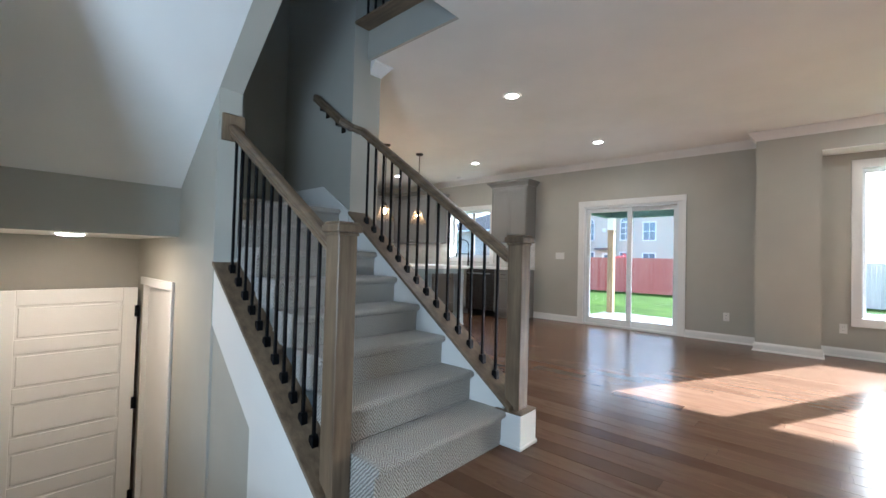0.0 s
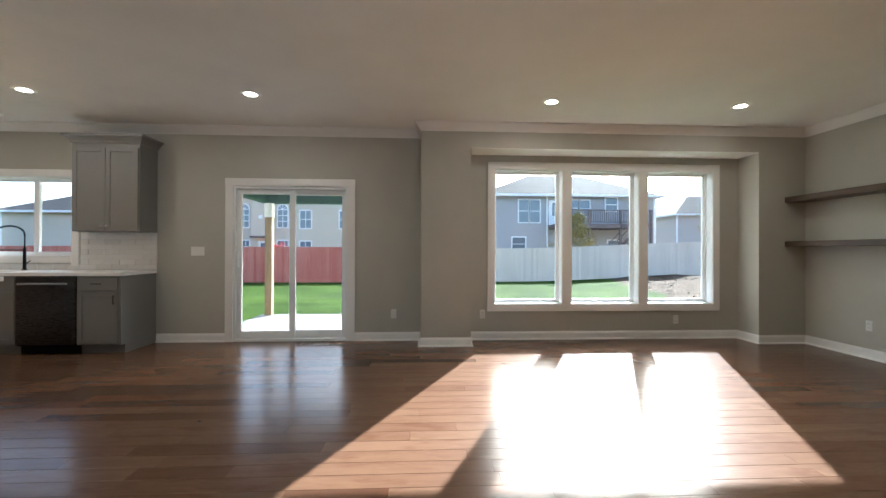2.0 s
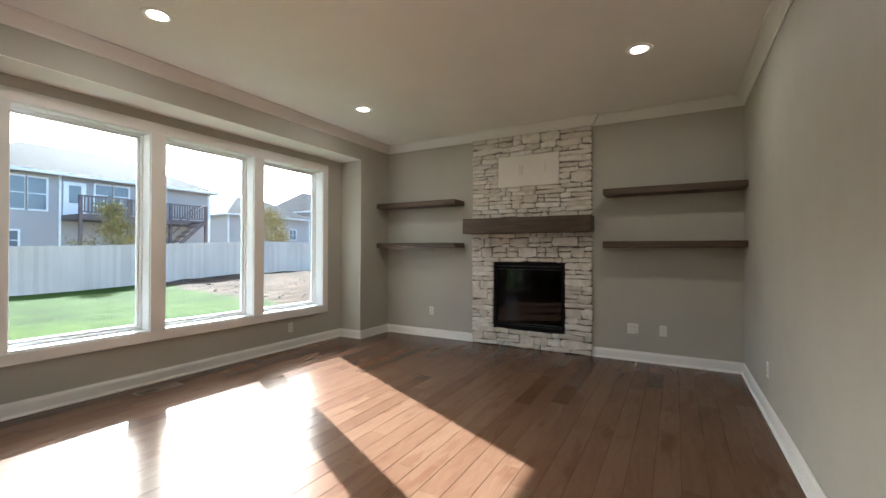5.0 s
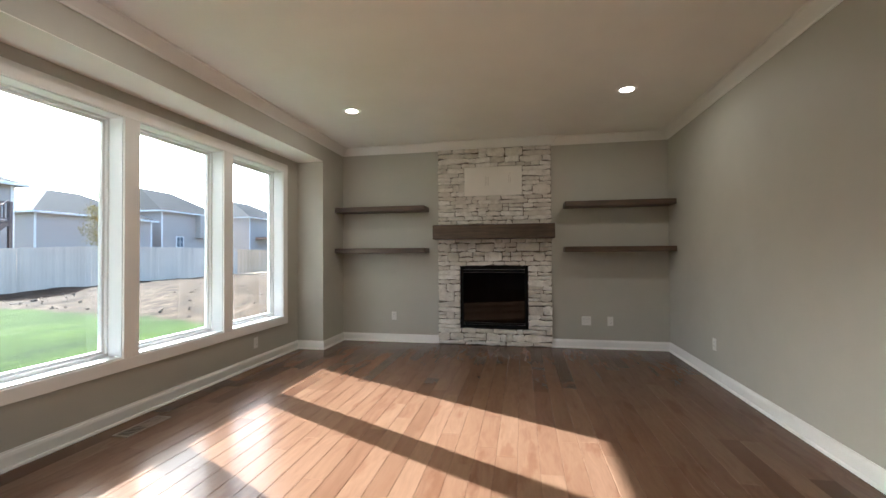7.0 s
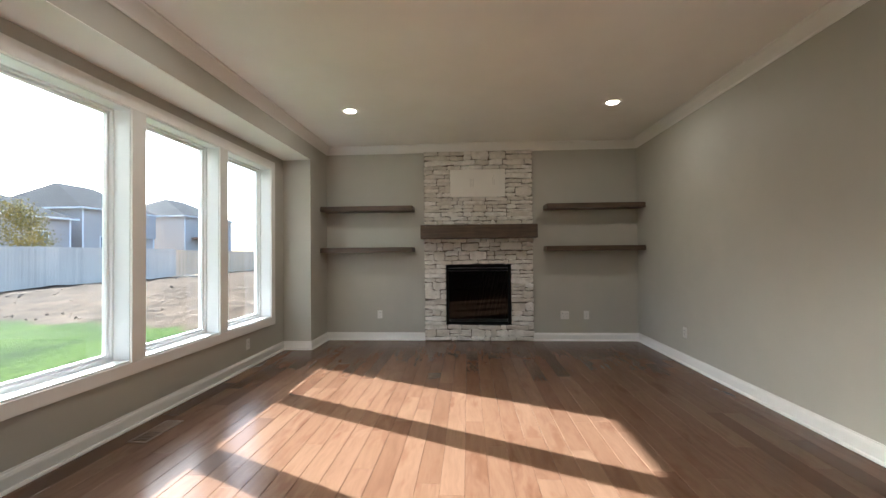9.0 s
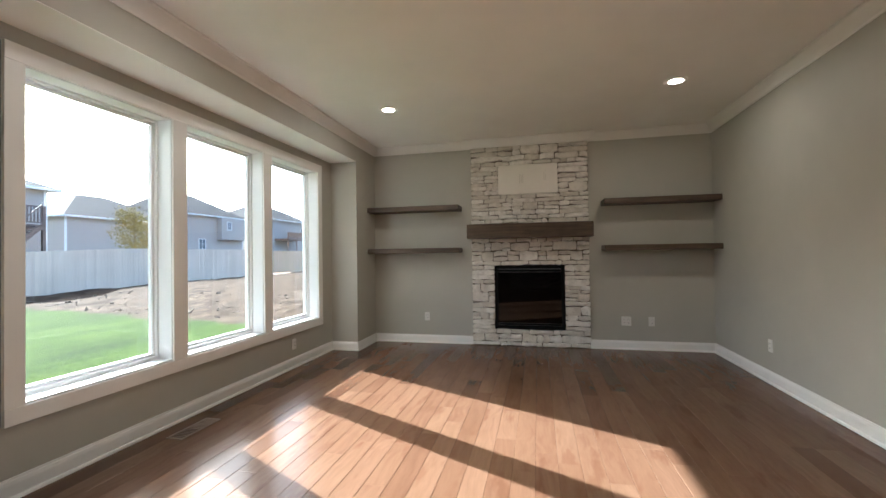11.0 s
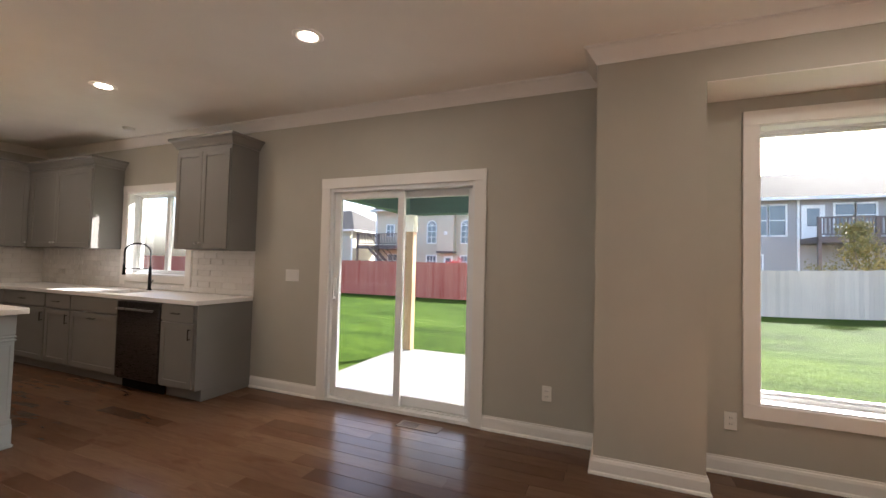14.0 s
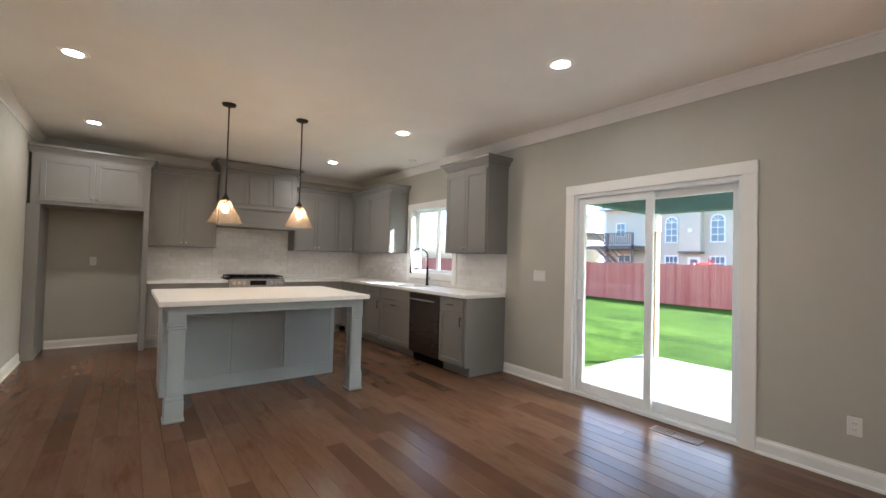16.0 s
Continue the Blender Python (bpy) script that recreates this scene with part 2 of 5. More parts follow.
def sweep(bm, pts, profile, z0=0.0, closed=False):
    """Runs a profile of (distance to the left of the way, height) along a level line with mitred corners."""
    n = len(pts)
    rings = []
    for i, p in enumerate(pts):
        p = Vector(p)
        d0 = (p - Vector(pts[i - 1])).normalized() if i or closed else None
        d1 = (Vector(pts[(i + 1) % n]) - p).normalized() if i < n - 1 or closed else None
        d0, d1 = d0 or d1, d1 or d0
        n0, n1 = Vector((-d0.y, d0.x)), Vector((-d1.y, d1.x))
        m = (n0 + n1).normalized()
        m = m / max(0.3, m.dot(n0))
        rings.append([bm.verts.new((p.x + m.x * u, p.y + m.y * u, z0 + v)) for u, v in profile])
    k = len(profile)
    for a, b in list(zip(rings, rings[1:])) + ([(rings[-1], rings[0])] if closed else []):
        for i in range(k):
            bm.faces.new((a[i], b[i], b[(i + 1) % k], a[(i + 1) % k]))
    if not closed:
        bm.faces.new(rings[0])
        bm.faces.new(rings[-1][::-1])
    return bm


def mesh_of(bm, name, mat, smooth=False):
    bmesh.ops.recalc_face_normals(bm, faces=bm.faces)
    me = bpy.data.meshes.new(name)
    bm.to_mesh(me)
    bm.free()
    me.materials.append(mat)
    if smooth:
        for p in me.polygons:
            p.use_smooth = True
    return me


def part(name, bm, mat, parent=None, label="", smooth=False, local=False):
    """Links a bmesh as one mesh object under a thing or a part; its numbers are the world's unless local."""
    ob = new(name, mesh_of(bm, name, mat, smooth))
    if parent:
        ob.parent = parent
        if not local:
            ob.matrix_parent_inverse = parent.matrix_basis.inverted()
    return tagged(ob, label)


def thing(name, m, label, category, group="", kind=""):
    ob = new(name)
    ob.empty_display_size = 0.1
    ob.matrix_basis = m if isinstance(m, Matrix) else Matrix.Translation(m)
    return tagged(ob, label, category, group, kind)


def structure(name, bm, mat, label="", category="", smooth=False):
    ob = new(name, mesh_of(bm, name, mat, smooth))
    return tagged(ob, label, category, "", "structure")


def piece(name, me, parent, m):
    """One of many alike pieces on shared mesh data."""
    ob = new(name, me)
    ob.parent = parent
    ob.matrix_parent_inverse = parent.matrix_basis.inverted()
    ob.matrix_basis = m
    return ob

# ---- structure ----
H = 2.74
UP = 5.3
NY, PY, EX, SY, WX, KY = 6.76, 6.40, 4.27, 2.07, -7.93, 2.19
WIN = [(0.315, 1.232), (1.345, 2.272), (2.385, 3.300)]
WZ0, WZ1 = 0.46, 2.25
KW = (-6.09, -5.0, 1.08, 2.08)
SL = (-3.04, -1.59, 1.99)
T = 0.19
FY0, FY1, FXF = 3.49, 4.998, 4.232

# north wall: a band with holes for the slider, the triple window and the kitchen window
bm = bmesh.new()
segs = [(-8.1, KW[0], 0, H), (KW[0], KW[1], 0, KW[2]), (KW[0], KW[1], KW[3], H), (KW[1], SL[0], 0, H), (SL[0], SL[1], SL[2], H), (SL[1], WIN[0][0], 0, H),
        (WIN[0][0], WIN[2][1], 0, WZ0), (WIN[0][0], WIN[2][1], WZ1, H), (WIN[0][1], WIN[1][0], WZ0, WZ1), (WIN[1][1], WIN[2][0], WZ0, WZ1), (WIN[2][1], 4.45, 0, H)]
for x0, x1, z0, z1 in segs:
    box(bm, x0, x1, NY, NY + T, z0, z1)
wall_north = structure("wall_north", bm, WALL, "greige painted drywall wall with patio door and windows", "wall")
structure("wall_pier_west", boxes((-0.65, -0.03, PY, NY - 0.002, 0, H)), WALL, "greige painted boxed-out wall pier beside the window", "wall")
structure("wall_pier_east", boxes((3.65, EX, PY, NY - 0.002, 0, H)), WALL, "greige painted boxed-out wall pier beside the window", "wall")
structure("window_soffit", boxes((-0.03, 3.65, PY, NY - 0.002, 2.436, H)), WALL, "greige painted dropped soffit over the windows", "wall")
structure("window_soffit_underside", boxes((-0.03, 3.65, PY, NY - 0.002, 2.43, 2.4355)), CEIL, "white painted underside of the window soffit", "soffit")
structure("wall_east", boxes((EX, EX + T, 1.95, NY + T, 0, H)), WALL, "greige painted drywall fireplace wall", "wall")
structure("wall_south", boxes((0.27, EX, SY - 0.14, SY, 0, H)), WALL, "greige painted plain drywall wall", "wall")
structure("wall_entry_east", boxes((0.27, 0.41, -2.1, SY - 0.141, 0, H)), WALL, "greige painted entry wall", "wall")
structure("wall_west", boxes((WX - T, WX, 1.9, NY + T, 0, H)), WALL, "greige painted kitchen wall", "wall")
# kitchen's south wall doubles as the stair's north wall, up to the upper floor
structure("wall_stair_north", boxes((WX, -4.25, 1.89, KY, -1.4, H), (-4.25, -2.95, 1.89, 2.06, -1.4, H), (-4.25, -2.95, 1.89, 2.06, H, UP)), WALL, "greige painted wall beside the stairs", "wall")
structure("wall_kitchen_return", boxes((-4.25, -2.97, 2.061, KY, 0, H)), WALL, "greige painted kitchen wall", "wall")
structure("wall_stair_west", boxes((-4.24, -4.10, -0.3, 1.89, 1.2, UP)), WALL, "greige painted wall at the stair landing", "wall")
# out of view; cut short and lowered to let entry light onto the soffit
structure("wall_stair_south", boxes((-6.6, -2.2, -0.30, -0.16, -1.4, UP), (-2.2, -1.62, -0.30, -0.16, -1.4, -0.02), (-2.34, -2.2, -2.1, -0.301, -1.4, H)), WALL, "greige painted stairwell wall", "wall")
structure("wall_lower_west", boxes((-4.82, -4.68, -0.16, 0.829, -1.33, 1.154)), WALL, "greige painted lower hall wall", "wall")
# lower hall: north wall with the closet doorway
structure("wall_lower_north", boxes((-6.6, -4.50, 0.83, 0.97, -1.33, 1.2), (-4.50, -3.66, 0.83, 0.97, 0.75, 1.2), (-3.66, -2.86, 0.83, 0.97, -1.33, 1.2),
                                    (-4.09, -2.86, 0.83, 0.97, 1.2, 2.2)), WALL, "greige painted wall between the stair flights", "wall")
# panel added to fill the doorway, white in place of its bright-lit jamb
structure("wall_closet", boxes((-4.48, -3.681, 0.87, 0.97, -1.33, 0.75)), TRIM, "white panel added to fill the doorway like a bright jamb", "wall")
bm = bmesh.new()
prism(bm, [(-2.861, 2.2), (-2.861, 2.085), (-2.08, 2.737), (-1.96, 2.737), (-1.96, 3.2), (-4.09, 3.2), (-4.09, 2.2)], "y", 0.83, 0.97)
structure("wall_flight_stringer", bm, WALL, "greige painted side of the upper stair flight", "wall")
bm = bmesh.new()
prism(bm, [(-3.55, 1.155), (-3.55, 1.51), (-2.08, 2.738), (-2.0, 2.738), (-2.0, 2.9), (-2.2, 2.9), (-3.7, 1.7), (-3.7, 1.155)], "y", -0.16, 0.829)
structure("stair_soffit", bm, CEIL, "white painted sloping underside of the upper flight", "soffit")
structure("wall_lower_header", boxes((-3.549, -3.544, -0.16, 0.829, 1.155, 1.512)), WALL, "greige painted header above the lower hall", "wall")
structure("ceiling_lower", boxes((-6.6, -3.7, -0.16, 0.83, 1.155, 1.3)), CEIL, "white lower hall ceiling", "ceiling")
structure("wall_entry_south", boxes((-2.2, -0.9, -2.1, -1.96, 0, H), (0.2, 0.27, -2.1, -1.96, 0, H), (-0.9, 0.2, -2.1, -1.96, 2.35, H)), WALL, "greige painted entry wall", "wall")
structure("wall_entry_backing", boxes((-1.0, 0.27, -2.2, -2.1, 0, 2.5)), TRIM, "white front door surround", "wall")
# ceilings
structure("ceiling", boxes((WX, EX, 2.06, NY, H, H + 0.25), (-1.95, 0.41, -2.1, 2.06, H, H + 0.25), (-2.34, -1.951, -2.1, -0.3, H, H + 0.25)), CEIL, "white painted flat drywall ceiling", "ceiling")
structure("ceiling_upper", boxes((-4.3, 0.4, -0.3, 4.5, UP, UP + 0.15)), CEIL, "white upper floor ceiling", "ceiling")
structure("wall_upper_north", boxes((-4.3, 0.4, 3.9, 4.0, 3.0, UP), (-0.1, 0.0, -0.3, 3.9, 3.0, UP), (-4.35, -4.25, 2.06, 3.9, 3.0, UP), (-1.95, 0.0, -0.3, -0.2, 3.0, UP)), WALL, "greige painted upper hall walls", "wall")
structure("gallery_fascia", boxes((-2.949, -1.95, 2.03, 2.059, H, 2.989)), WALL, "greige painted fascia under the upper gallery", "fascia")
# floors
structure("floor_lower", boxes((-6.6, -1.62, -0.16, 1.9, -1.45, -1.33)), CARPET, "grey carpeted lower hall floor", "floor")
structure("subfloor", boxes((WX, EX + 0.1, SY - 0.14, NY, -0.15, -0.014), (-1.62, 0.41, -2.1, SY - 0.141, -0.15, -0.014), (-2.2, -1.621, -2.1, -0.16, -0.15, -0.014)), FIREBOX, "dark subfloor under the planks", "floor")

BASE = [(0, 0), (0.029, 0), (0.0285, 0.008), (0.025, 0.016), (0.016, 0.019), (0.016, 0.078), (0.012, 0.094), (0.007, 0.1), (0.006, 0.11), (0, 0.11)]
CROWN = [(0, -0.105), (0.008, -0.105), (0.012, -0.09), (0.03, -0.07), (0.055, -0.035), (0.066, -0.018), (0.078, -0.014), (0.078, 0), (0, 0)]


def trim_run(name, pts, profile, z, label, cat):
    structure(name, sweep(bmesh.new(), pts, profile, z), TRIM, label, cat)


BL, CL = "white painted baseboard along the wall", "white painted crown moulding under the ceiling"
trim_run("baseboard_south", [(0.27, 1.95), (0.27, SY), (EX, SY), (EX, 3.492)], BASE, 0, BL, "baseboard")
trim_run("baseboard_east", [(EX, 4.998), (EX, PY), (3.65, PY), (3.65, NY), (-0.03, NY), (-0.03, PY), (-0.65, PY), (-0.65, NY), (SL[1] + 0.09, NY)], BASE, 0, BL, "baseboard")
trim_run("baseboard_north", [(SL[0] - 0.09, NY), (-3.975, NY)], BASE, 0, BL, "baseboard")
trim_run("baseboard_nook", [(WX, 3.30), (WX, 2.32)], BASE, 0, BL, "baseboard")
trim_run("baseboard_kitchen", [(-7.2, KY), (-2.97, KY), (-2.97, 2.08)], BASE, 0, BL, "baseboard")
trim_run("crown_moulding", [(0.27, 1.95), (0.27, SY), (EX, SY), (EX, FY0 - 0.002), (FXF - 0.012, FY0 - 0.002), (FXF - 0.012, FY1 + 0.002), (EX, FY1 + 0.002), (EX, PY), (-0.65, PY), (-0.65, NY), (WX, NY), (WX, KY), (-2.97, KY), (-2.97, 2.062)], CROWN, H, CL, "moulding")

# ---- windows and patio door ----
def window_unit(name, x0, x1, z0, z1, sliding=False):
    w = thing(name, (x0, NY, z0), "white vinyl window with clear glass looking onto the yard", "window", "", "structure")
    f = 0.028
    y0, y1 = NY + 0.11, NY + 0.186
    part("jamb_liner", boxes((x0, x0 + 0.012, NY - 0.005, y0, z0, z1), (x1 - 0.012, x1, NY - 0.005, y0, z0, z1), (x0 + 0.012, x1 - 0.012, NY - 0.005, y0, z1 - 0.012, z1)), VINYL, w)
    part("window_sill", boxes((x0 + 0.012, x1 - 0.012, NY - 0.012, y0, z0, z0 + 0.016), bevel=0.003), VINYL, w)
    part("window_frame", boxes((x0, x0 + f, y0, y1, z0, z1), (x1 - f, x1, y0, y1, z0, z1), (x0 + f, x1 - f, y0, y1, z0, z0 + f + 0.012), (x0 + f, x1 - f, y0, y1, z1 - f, z1), bevel=0.004), VINYL, w)
    s = 0.02
    a, b, c, d = x0 + f, x1 - f, z0 + f + 0.012, z1 - f
    part("sash", boxes((a, a + s, y0 + 0.02, y1 - 0.02, c, d), (b - s, b, y0 + 0.02, y1 - 0.02, c, d), (a + s, b - s, y0 + 0.02, y1 - 0.02, c, c + s), (a + s, b - s, y0 + 0.02, y1 - 0.02, d - s, d), bevel=0.003), VINYL, w)
    if sliding:
        m = (a + b) / 2
        part("meeting_stile", boxes((m - 0.03, m + 0.03, y0 + 0.015, y1 - 0.015, c, d), bevel=0.003), VINYL, w)
    g = part("pane", boxes((a + s, b - s, y0 + 0.038, y0 + 0.042, c + s, d - s)), GLASS, w)
    g.visible_shadow = False
    return w


for i, (x0, x1) in enumerate(WIN):
    window_unit("window_%d" % (i + 1), x0, x1, WZ0, WZ1)
window_unit("window_4", KW[0], KW[1], KW[2], KW[3], True)

c = 0.021
structure("window_casing", boxes((0.23, WIN[0][0] + 0.006, NY - c, NY, 0.462, 2.247), (WIN[0][1] - 0.006, WIN[1][0] + 0.006, NY - c, NY, 0.462, 2.247), (WIN[1][1] - 0.006, WIN[2][0] + 0.006, NY - c, NY, 0.462, 2.247), (WIN[2][1] - 0.006, 3.385, NY - c, NY, 0.462, 2.247),
                                (0.23, 3.385, NY - c - 0.002, NY, 2.247, 2.34), (0.23, 3.385, NY - c - 0.002, NY, 0.375, 0.462), bevel=0.002), TRIM, "flat white casing around the triple window", "casing")
structure("patio_door_casing", boxes((SL[0] - 0.092, SL[0] + 0.004, NY - c, NY, 0, SL[2]), (SL[1] - 0.004, SL[1] + 0.092, NY - c, NY, 0, SL[2]), (SL[0] - 0.095, SL[1] + 0.095, NY - c - 0.002, NY, SL[2], 2.085), bevel=0.002), TRIM, "flat white casing around the patio door", "casing")
structure("kitchen_window_casing", boxes((KW[0] - 0.085, KW[0] + 0.004, NY - c, NY, 0.96, KW[3]), (KW[1] - 0.004, KW[1] + 0.085, NY - c, NY, 0.96, KW[3]), (KW[0] - 0.09, KW[1] + 0.09, NY - c - 0.002, NY, KW[3], 2.165), (KW[0] + 0.004, KW[1] - 0.004, NY - c, NY, 1.0, KW[2]), bevel=0.002), TRIM, "flat white casing around the kitchen window", "casing")


def patio_door():
    d = thing("door_1", (SL[0], NY, 0), "white vinyl sliding glass patio door, closed", "patio door", "", "structure")
    x0, x1, z1 = SL[0], SL[1], SL[2]
    y0 = NY + 0.0
    part("door_frame", boxes((x0, x0 + 0.03, y0, y0 + 0.15, 0.03, z1), (x1 - 0.03, x1, y0, y0 + 0.15, 0.03, z1), (x0 + 0.03, x1 - 0.03, y0, y0 + 0.15, z1 - 0.035, z1), bevel=0.003), VINYL, d)
    part("track_sill", boxes((x0, x1, y0 - 0.01, y0 + 0.16, 0.0, 0.03), (x0 + 0.03, x1 - 0.03, y0 + 0.05, y0 + 0.056, 0.03, 0.042), (x0 + 0.03, x1 - 0.03, y0 + 0.10, y0 + 0.106, 0.03, 0.042), bevel=0.002), VINYL, d)
    xm = (x0 + x1) / 2
    for a, b, yy, nm in ((x0 + 0.03, xm + 0.045, y0 + 0.035, "sliding_panel"), (xm - 0.045, x1 - 0.03, y0 + 0.085, "fixed_panel")):
        s = 0.062
        p = part(nm, boxes((a, a + s, yy, yy + 0.04, 0.043, z1 - 0.036), (b - s, b, yy, yy + 0.04, 0.043, z1 - 0.036), (a + s, b - s, yy, yy + 0.04, 0.043, 0.125), (a + s, b - s, yy, yy + 0.04, z1 - 0.1, z1 - 0.036), bevel=0.003), VINYL, d)
        g = part("pane", boxes((a + s, b - s, yy + 0.018, yy + 0.022, 0.125, z1 - 0.1)), GLASS, p, local=True)
        g.visible_shadow = False
        if nm == "sliding_panel":
            bm = bmesh.new()
            box(bm, a + 0.018, a + 0.044, yy - 0.012, yy, 0.93, 1.17, 0.004, 2)
            cyl(bm, (a + 0.031, yy - 0.04, 0.95), (a + 0.031, yy - 0.04, 1.15), 0.011, seg=10)
            cyl(bm, (a + 0.031, yy - 0.04, 0.96), (a + 0.031, yy - 0.01, 0.96), 0.009, seg=8)
            cyl(bm, (a + 0.031, yy - 0.04, 1.14), (a + 0.031, yy - 0.01, 1.14), 0.009, seg=8)
            part("door_handle", bm, VINYL, p, "white pull handle", local=True)


patio_door()


# ---- fireplace wall ----
MZ0, MZ1 = 1.415, 1.60
BX = (3.795, 4.696, 0.218, 1.063)
TV = (3.864, 4.629, 1.998, 2.384)


def firebox():
    f = thing("fireplace_insert", (FXF, (BX[0] + BX[1]) / 2, BX[2]), "black gas fireplace insert with glass front and unlit logs", "fireplace")
    y0, y1, z0, z1 = BX
    x = FXF + 0.012
    part("surround", boxes((x, x + 0.03, y0, y0 + 0.045, z0, z1), (x, x + 0.03, y1 - 0.045, y1, z0, z1), (x, x + 0.03, y0 + 0.045, y1 - 0.045, z1 - 0.05, z1), (x, x + 0.03, y0 + 0.045, y1 - 0.045, z0, z0 + 0.05), bevel=0.004), FIREBOX, f)
    bm = boxes((x + 0.008, x + 0.028, y0 + 0.046, y1 - 0.046, z1 - 0.092, z1 - 0.056), bevel=0.003)
    part("upper_louvre", bm, FIREBOX, f)
    part("lower_louvre", boxes((x + 0.004, x + 0.028, y0 + 0.05, y1 - 0.05, z0 + 0.055, z0 + 0.078), bevel=0.004), FIREBOX, f)
    part("glass_front", boxes((x + 0.02, x + 0.026, y0 + 0.045, y1 - 0.045, z0 + 0.081, z1 - 0.096)), glass_mat("fireplace_tinted_glass", (0.15, 0.135, 0.125), 0.02, 0.03), f)
    part("firebox", boxes((x + 0.3, x + 0.31, y0, y1, z0, z1), (x + 0.031, x + 0.3, y0, y0 + 0.01, z0, z1), (x + 0.031, x + 0.3, y1 - 0.01, y1, z0, z1), (x + 0.031, x + 0.3, y0 + 0.01, y1 - 0.01, z0, z0 + 0.02), (x + 0.031, x + 0.3, y0 + 0.01, y1 - 0.01, z1 - 0.02, z1)), FIREBOX, f)
    bark = wooden("burnt_log", (0.03, 0.02, 0.015), (0.14, 0.085, 0.055), along=1)
    for a, b, r in (((x + 0.16, y0 + 0.24, z0 + 0.17), (x + 0.13, y1 - 0.22, z0 + 0.18), 0.045), ((x + 0.2, y0 + 0.30, z0 + 0.25), (x + 0.24, y1 - 0.2, z0 + 0.20), 0.04), ((x + 0.10, y0 + 0.34, z0 + 0.16), (x + 0.2, y1 - 0.36, z0 + 0.31), 0.032)):
        bm = cyl(bmesh.new(), a, b, r, r * 0.85, 14)
        bmesh.ops.subdivide_edges(bm, edges=[e for e in bm.edges if e.calc_length() > 0.2], cuts=6)
        for v in bm.verts:
            v.co += Vector((noise.noise(v.co * 14), 0, noise.noise(v.co * 14 + Vector((5, 5, 5))))) * 0.014
        part("log", bm, bark, f, "charred ceramic log", True)


firebox()
# hole in the wall behind the insert is hidden by the stone; a chase closes it
structure("fireplace_chase", boxes((EX + 0.19, EX + 0.6, 3.6, 4.9, 0, 1.3)), TRIM, "plain outer fireplace chase", "chase")

mantel = thing("mantel", (4.1, (FY0 + FY1) / 2, MZ0), "dark-stained wooden beam mantel on the stone fireplace", "mantel")
bm = boxes((3.995, FXF - 0.012, 3.462, 5.024, MZ0, MZ1), bevel=0.006)
part("beam", bm, SHELF, mantel)

panel = thing("tv_backing_panel", (FXF, 4.25, TV[2]), "blank cream panel with outlets set in the stone above the mantel", "panel")
part("board", boxes((FXF - 0.012, EX, TV[0], TV[1], TV[2], TV[3]), bevel=0.002), painted("cream_panel", (0.80, 0.76, 0.68), 0.6), panel)


# faint upright lines of print on the panel
INK = painted("faint_grey_print", (0.64, 0.60, 0.53), 0.7)
for yc, zc, tall in ((4.345, 2.195, 0.125), (4.325, 2.195, 0.10), (4.305, 2.195, 0.118), (4.035, 2.215, 0.10), (4.015, 2.20, 0.07), (4.02, 2.285, 0.03)):
    part("printed_line", boxes((FXF - 0.0128, FXF - 0.012, yc - 0.004, yc + 0.004, zc - tall / 2, zc + tall / 2)), INK, panel, "faint grey line of print")


def plate(y, z, x, wide=0.07, tall=0.115, kind="outlet", group="wall outlets", face="e", label=""):
    """A cover plate with two sockets or a paddle; face: the way it looks."""
    m = {"w": pose(x, y, z, 0, 0, -90), "s": pose(x, y, z, 0, 0, 0), "n": pose(x, y, z, 0, 0, 180), "e": pose(x, y, z, 0, 0, 90)}[face]
    o = thing("wall_" + kind, m, label or ("white duplex outlet plate on the wall" if kind == "outlet" else "white rocker switch plate on the wall"), kind, group)
    part("cover_plate", boxes((-wide / 2, wide / 2, -0.007, 0, -tall / 2, tall / 2), bevel=0.003), PLATE, o, local=True)
    n = max(1, round(wide / 0.06))
    for i in range(n):
        cx = (i - (n - 1) / 2) * 0.046
        if kind == "outlet":
            for dz in (-0.02, 0.02):
                p = part("socket", boxes((cx - 0.016, cx + 0.016, -0.0095, -0.007, dz - 0.014, dz + 0.014), bevel=0.001), PLATE, o, local=True)
                part("slot", boxes((cx - 0.008, cx - 0.0055, -0.0102, -0.0095, dz - 0.004, dz + 0.006), (cx + 0.0055, cx + 0.008, -0.0102, -0.0095, dz - 0.004, dz + 0.006)), FIREBOX, p, "dark slots", local=True)
        else:
            part("paddle", boxes((cx - 0.016, cx + 0.016, -0.0105, -0.007, -0.033, 0.033), bevel=0.002), PLATE, o, local=True)
    return o


# the mesh faces -y in its own frame
plate(5.64, 0.362, EX, face="w")
plate(3.066, 0.352, EX, 0.115, face="w", label="white double outlet plate on the wall")
plate(2.774, 0.352, EX, face="w")
for x, y, z, f in ((3.057, SY, 0.341, "n"), (0.165, NY, 0.338, "s"), (2.784, NY, 0.255, "s"), (-0.997, NY, 0.346, "s")):
    plate(y, z, x, face=f)
plate(NY, 1.152, -3.476, 0.165, 0.115, "switch", "wall switches", "s", "white three-gang rocker switch plate by the patio door")
plate(2.776, 1.152, WX, 0.07, 0.115, "outlet", "wall outlets", "e")


def shelf(y0, y1, z, label):
    s = thing("floating_shelf", (EX, (y0 + y1) / 2, z), label, "shelf", "floating shelves beside the fireplace")
    part("board", boxes((3.99, EX, y0, y1, z, z + 0.066), bevel=0.004), SHELF, s)


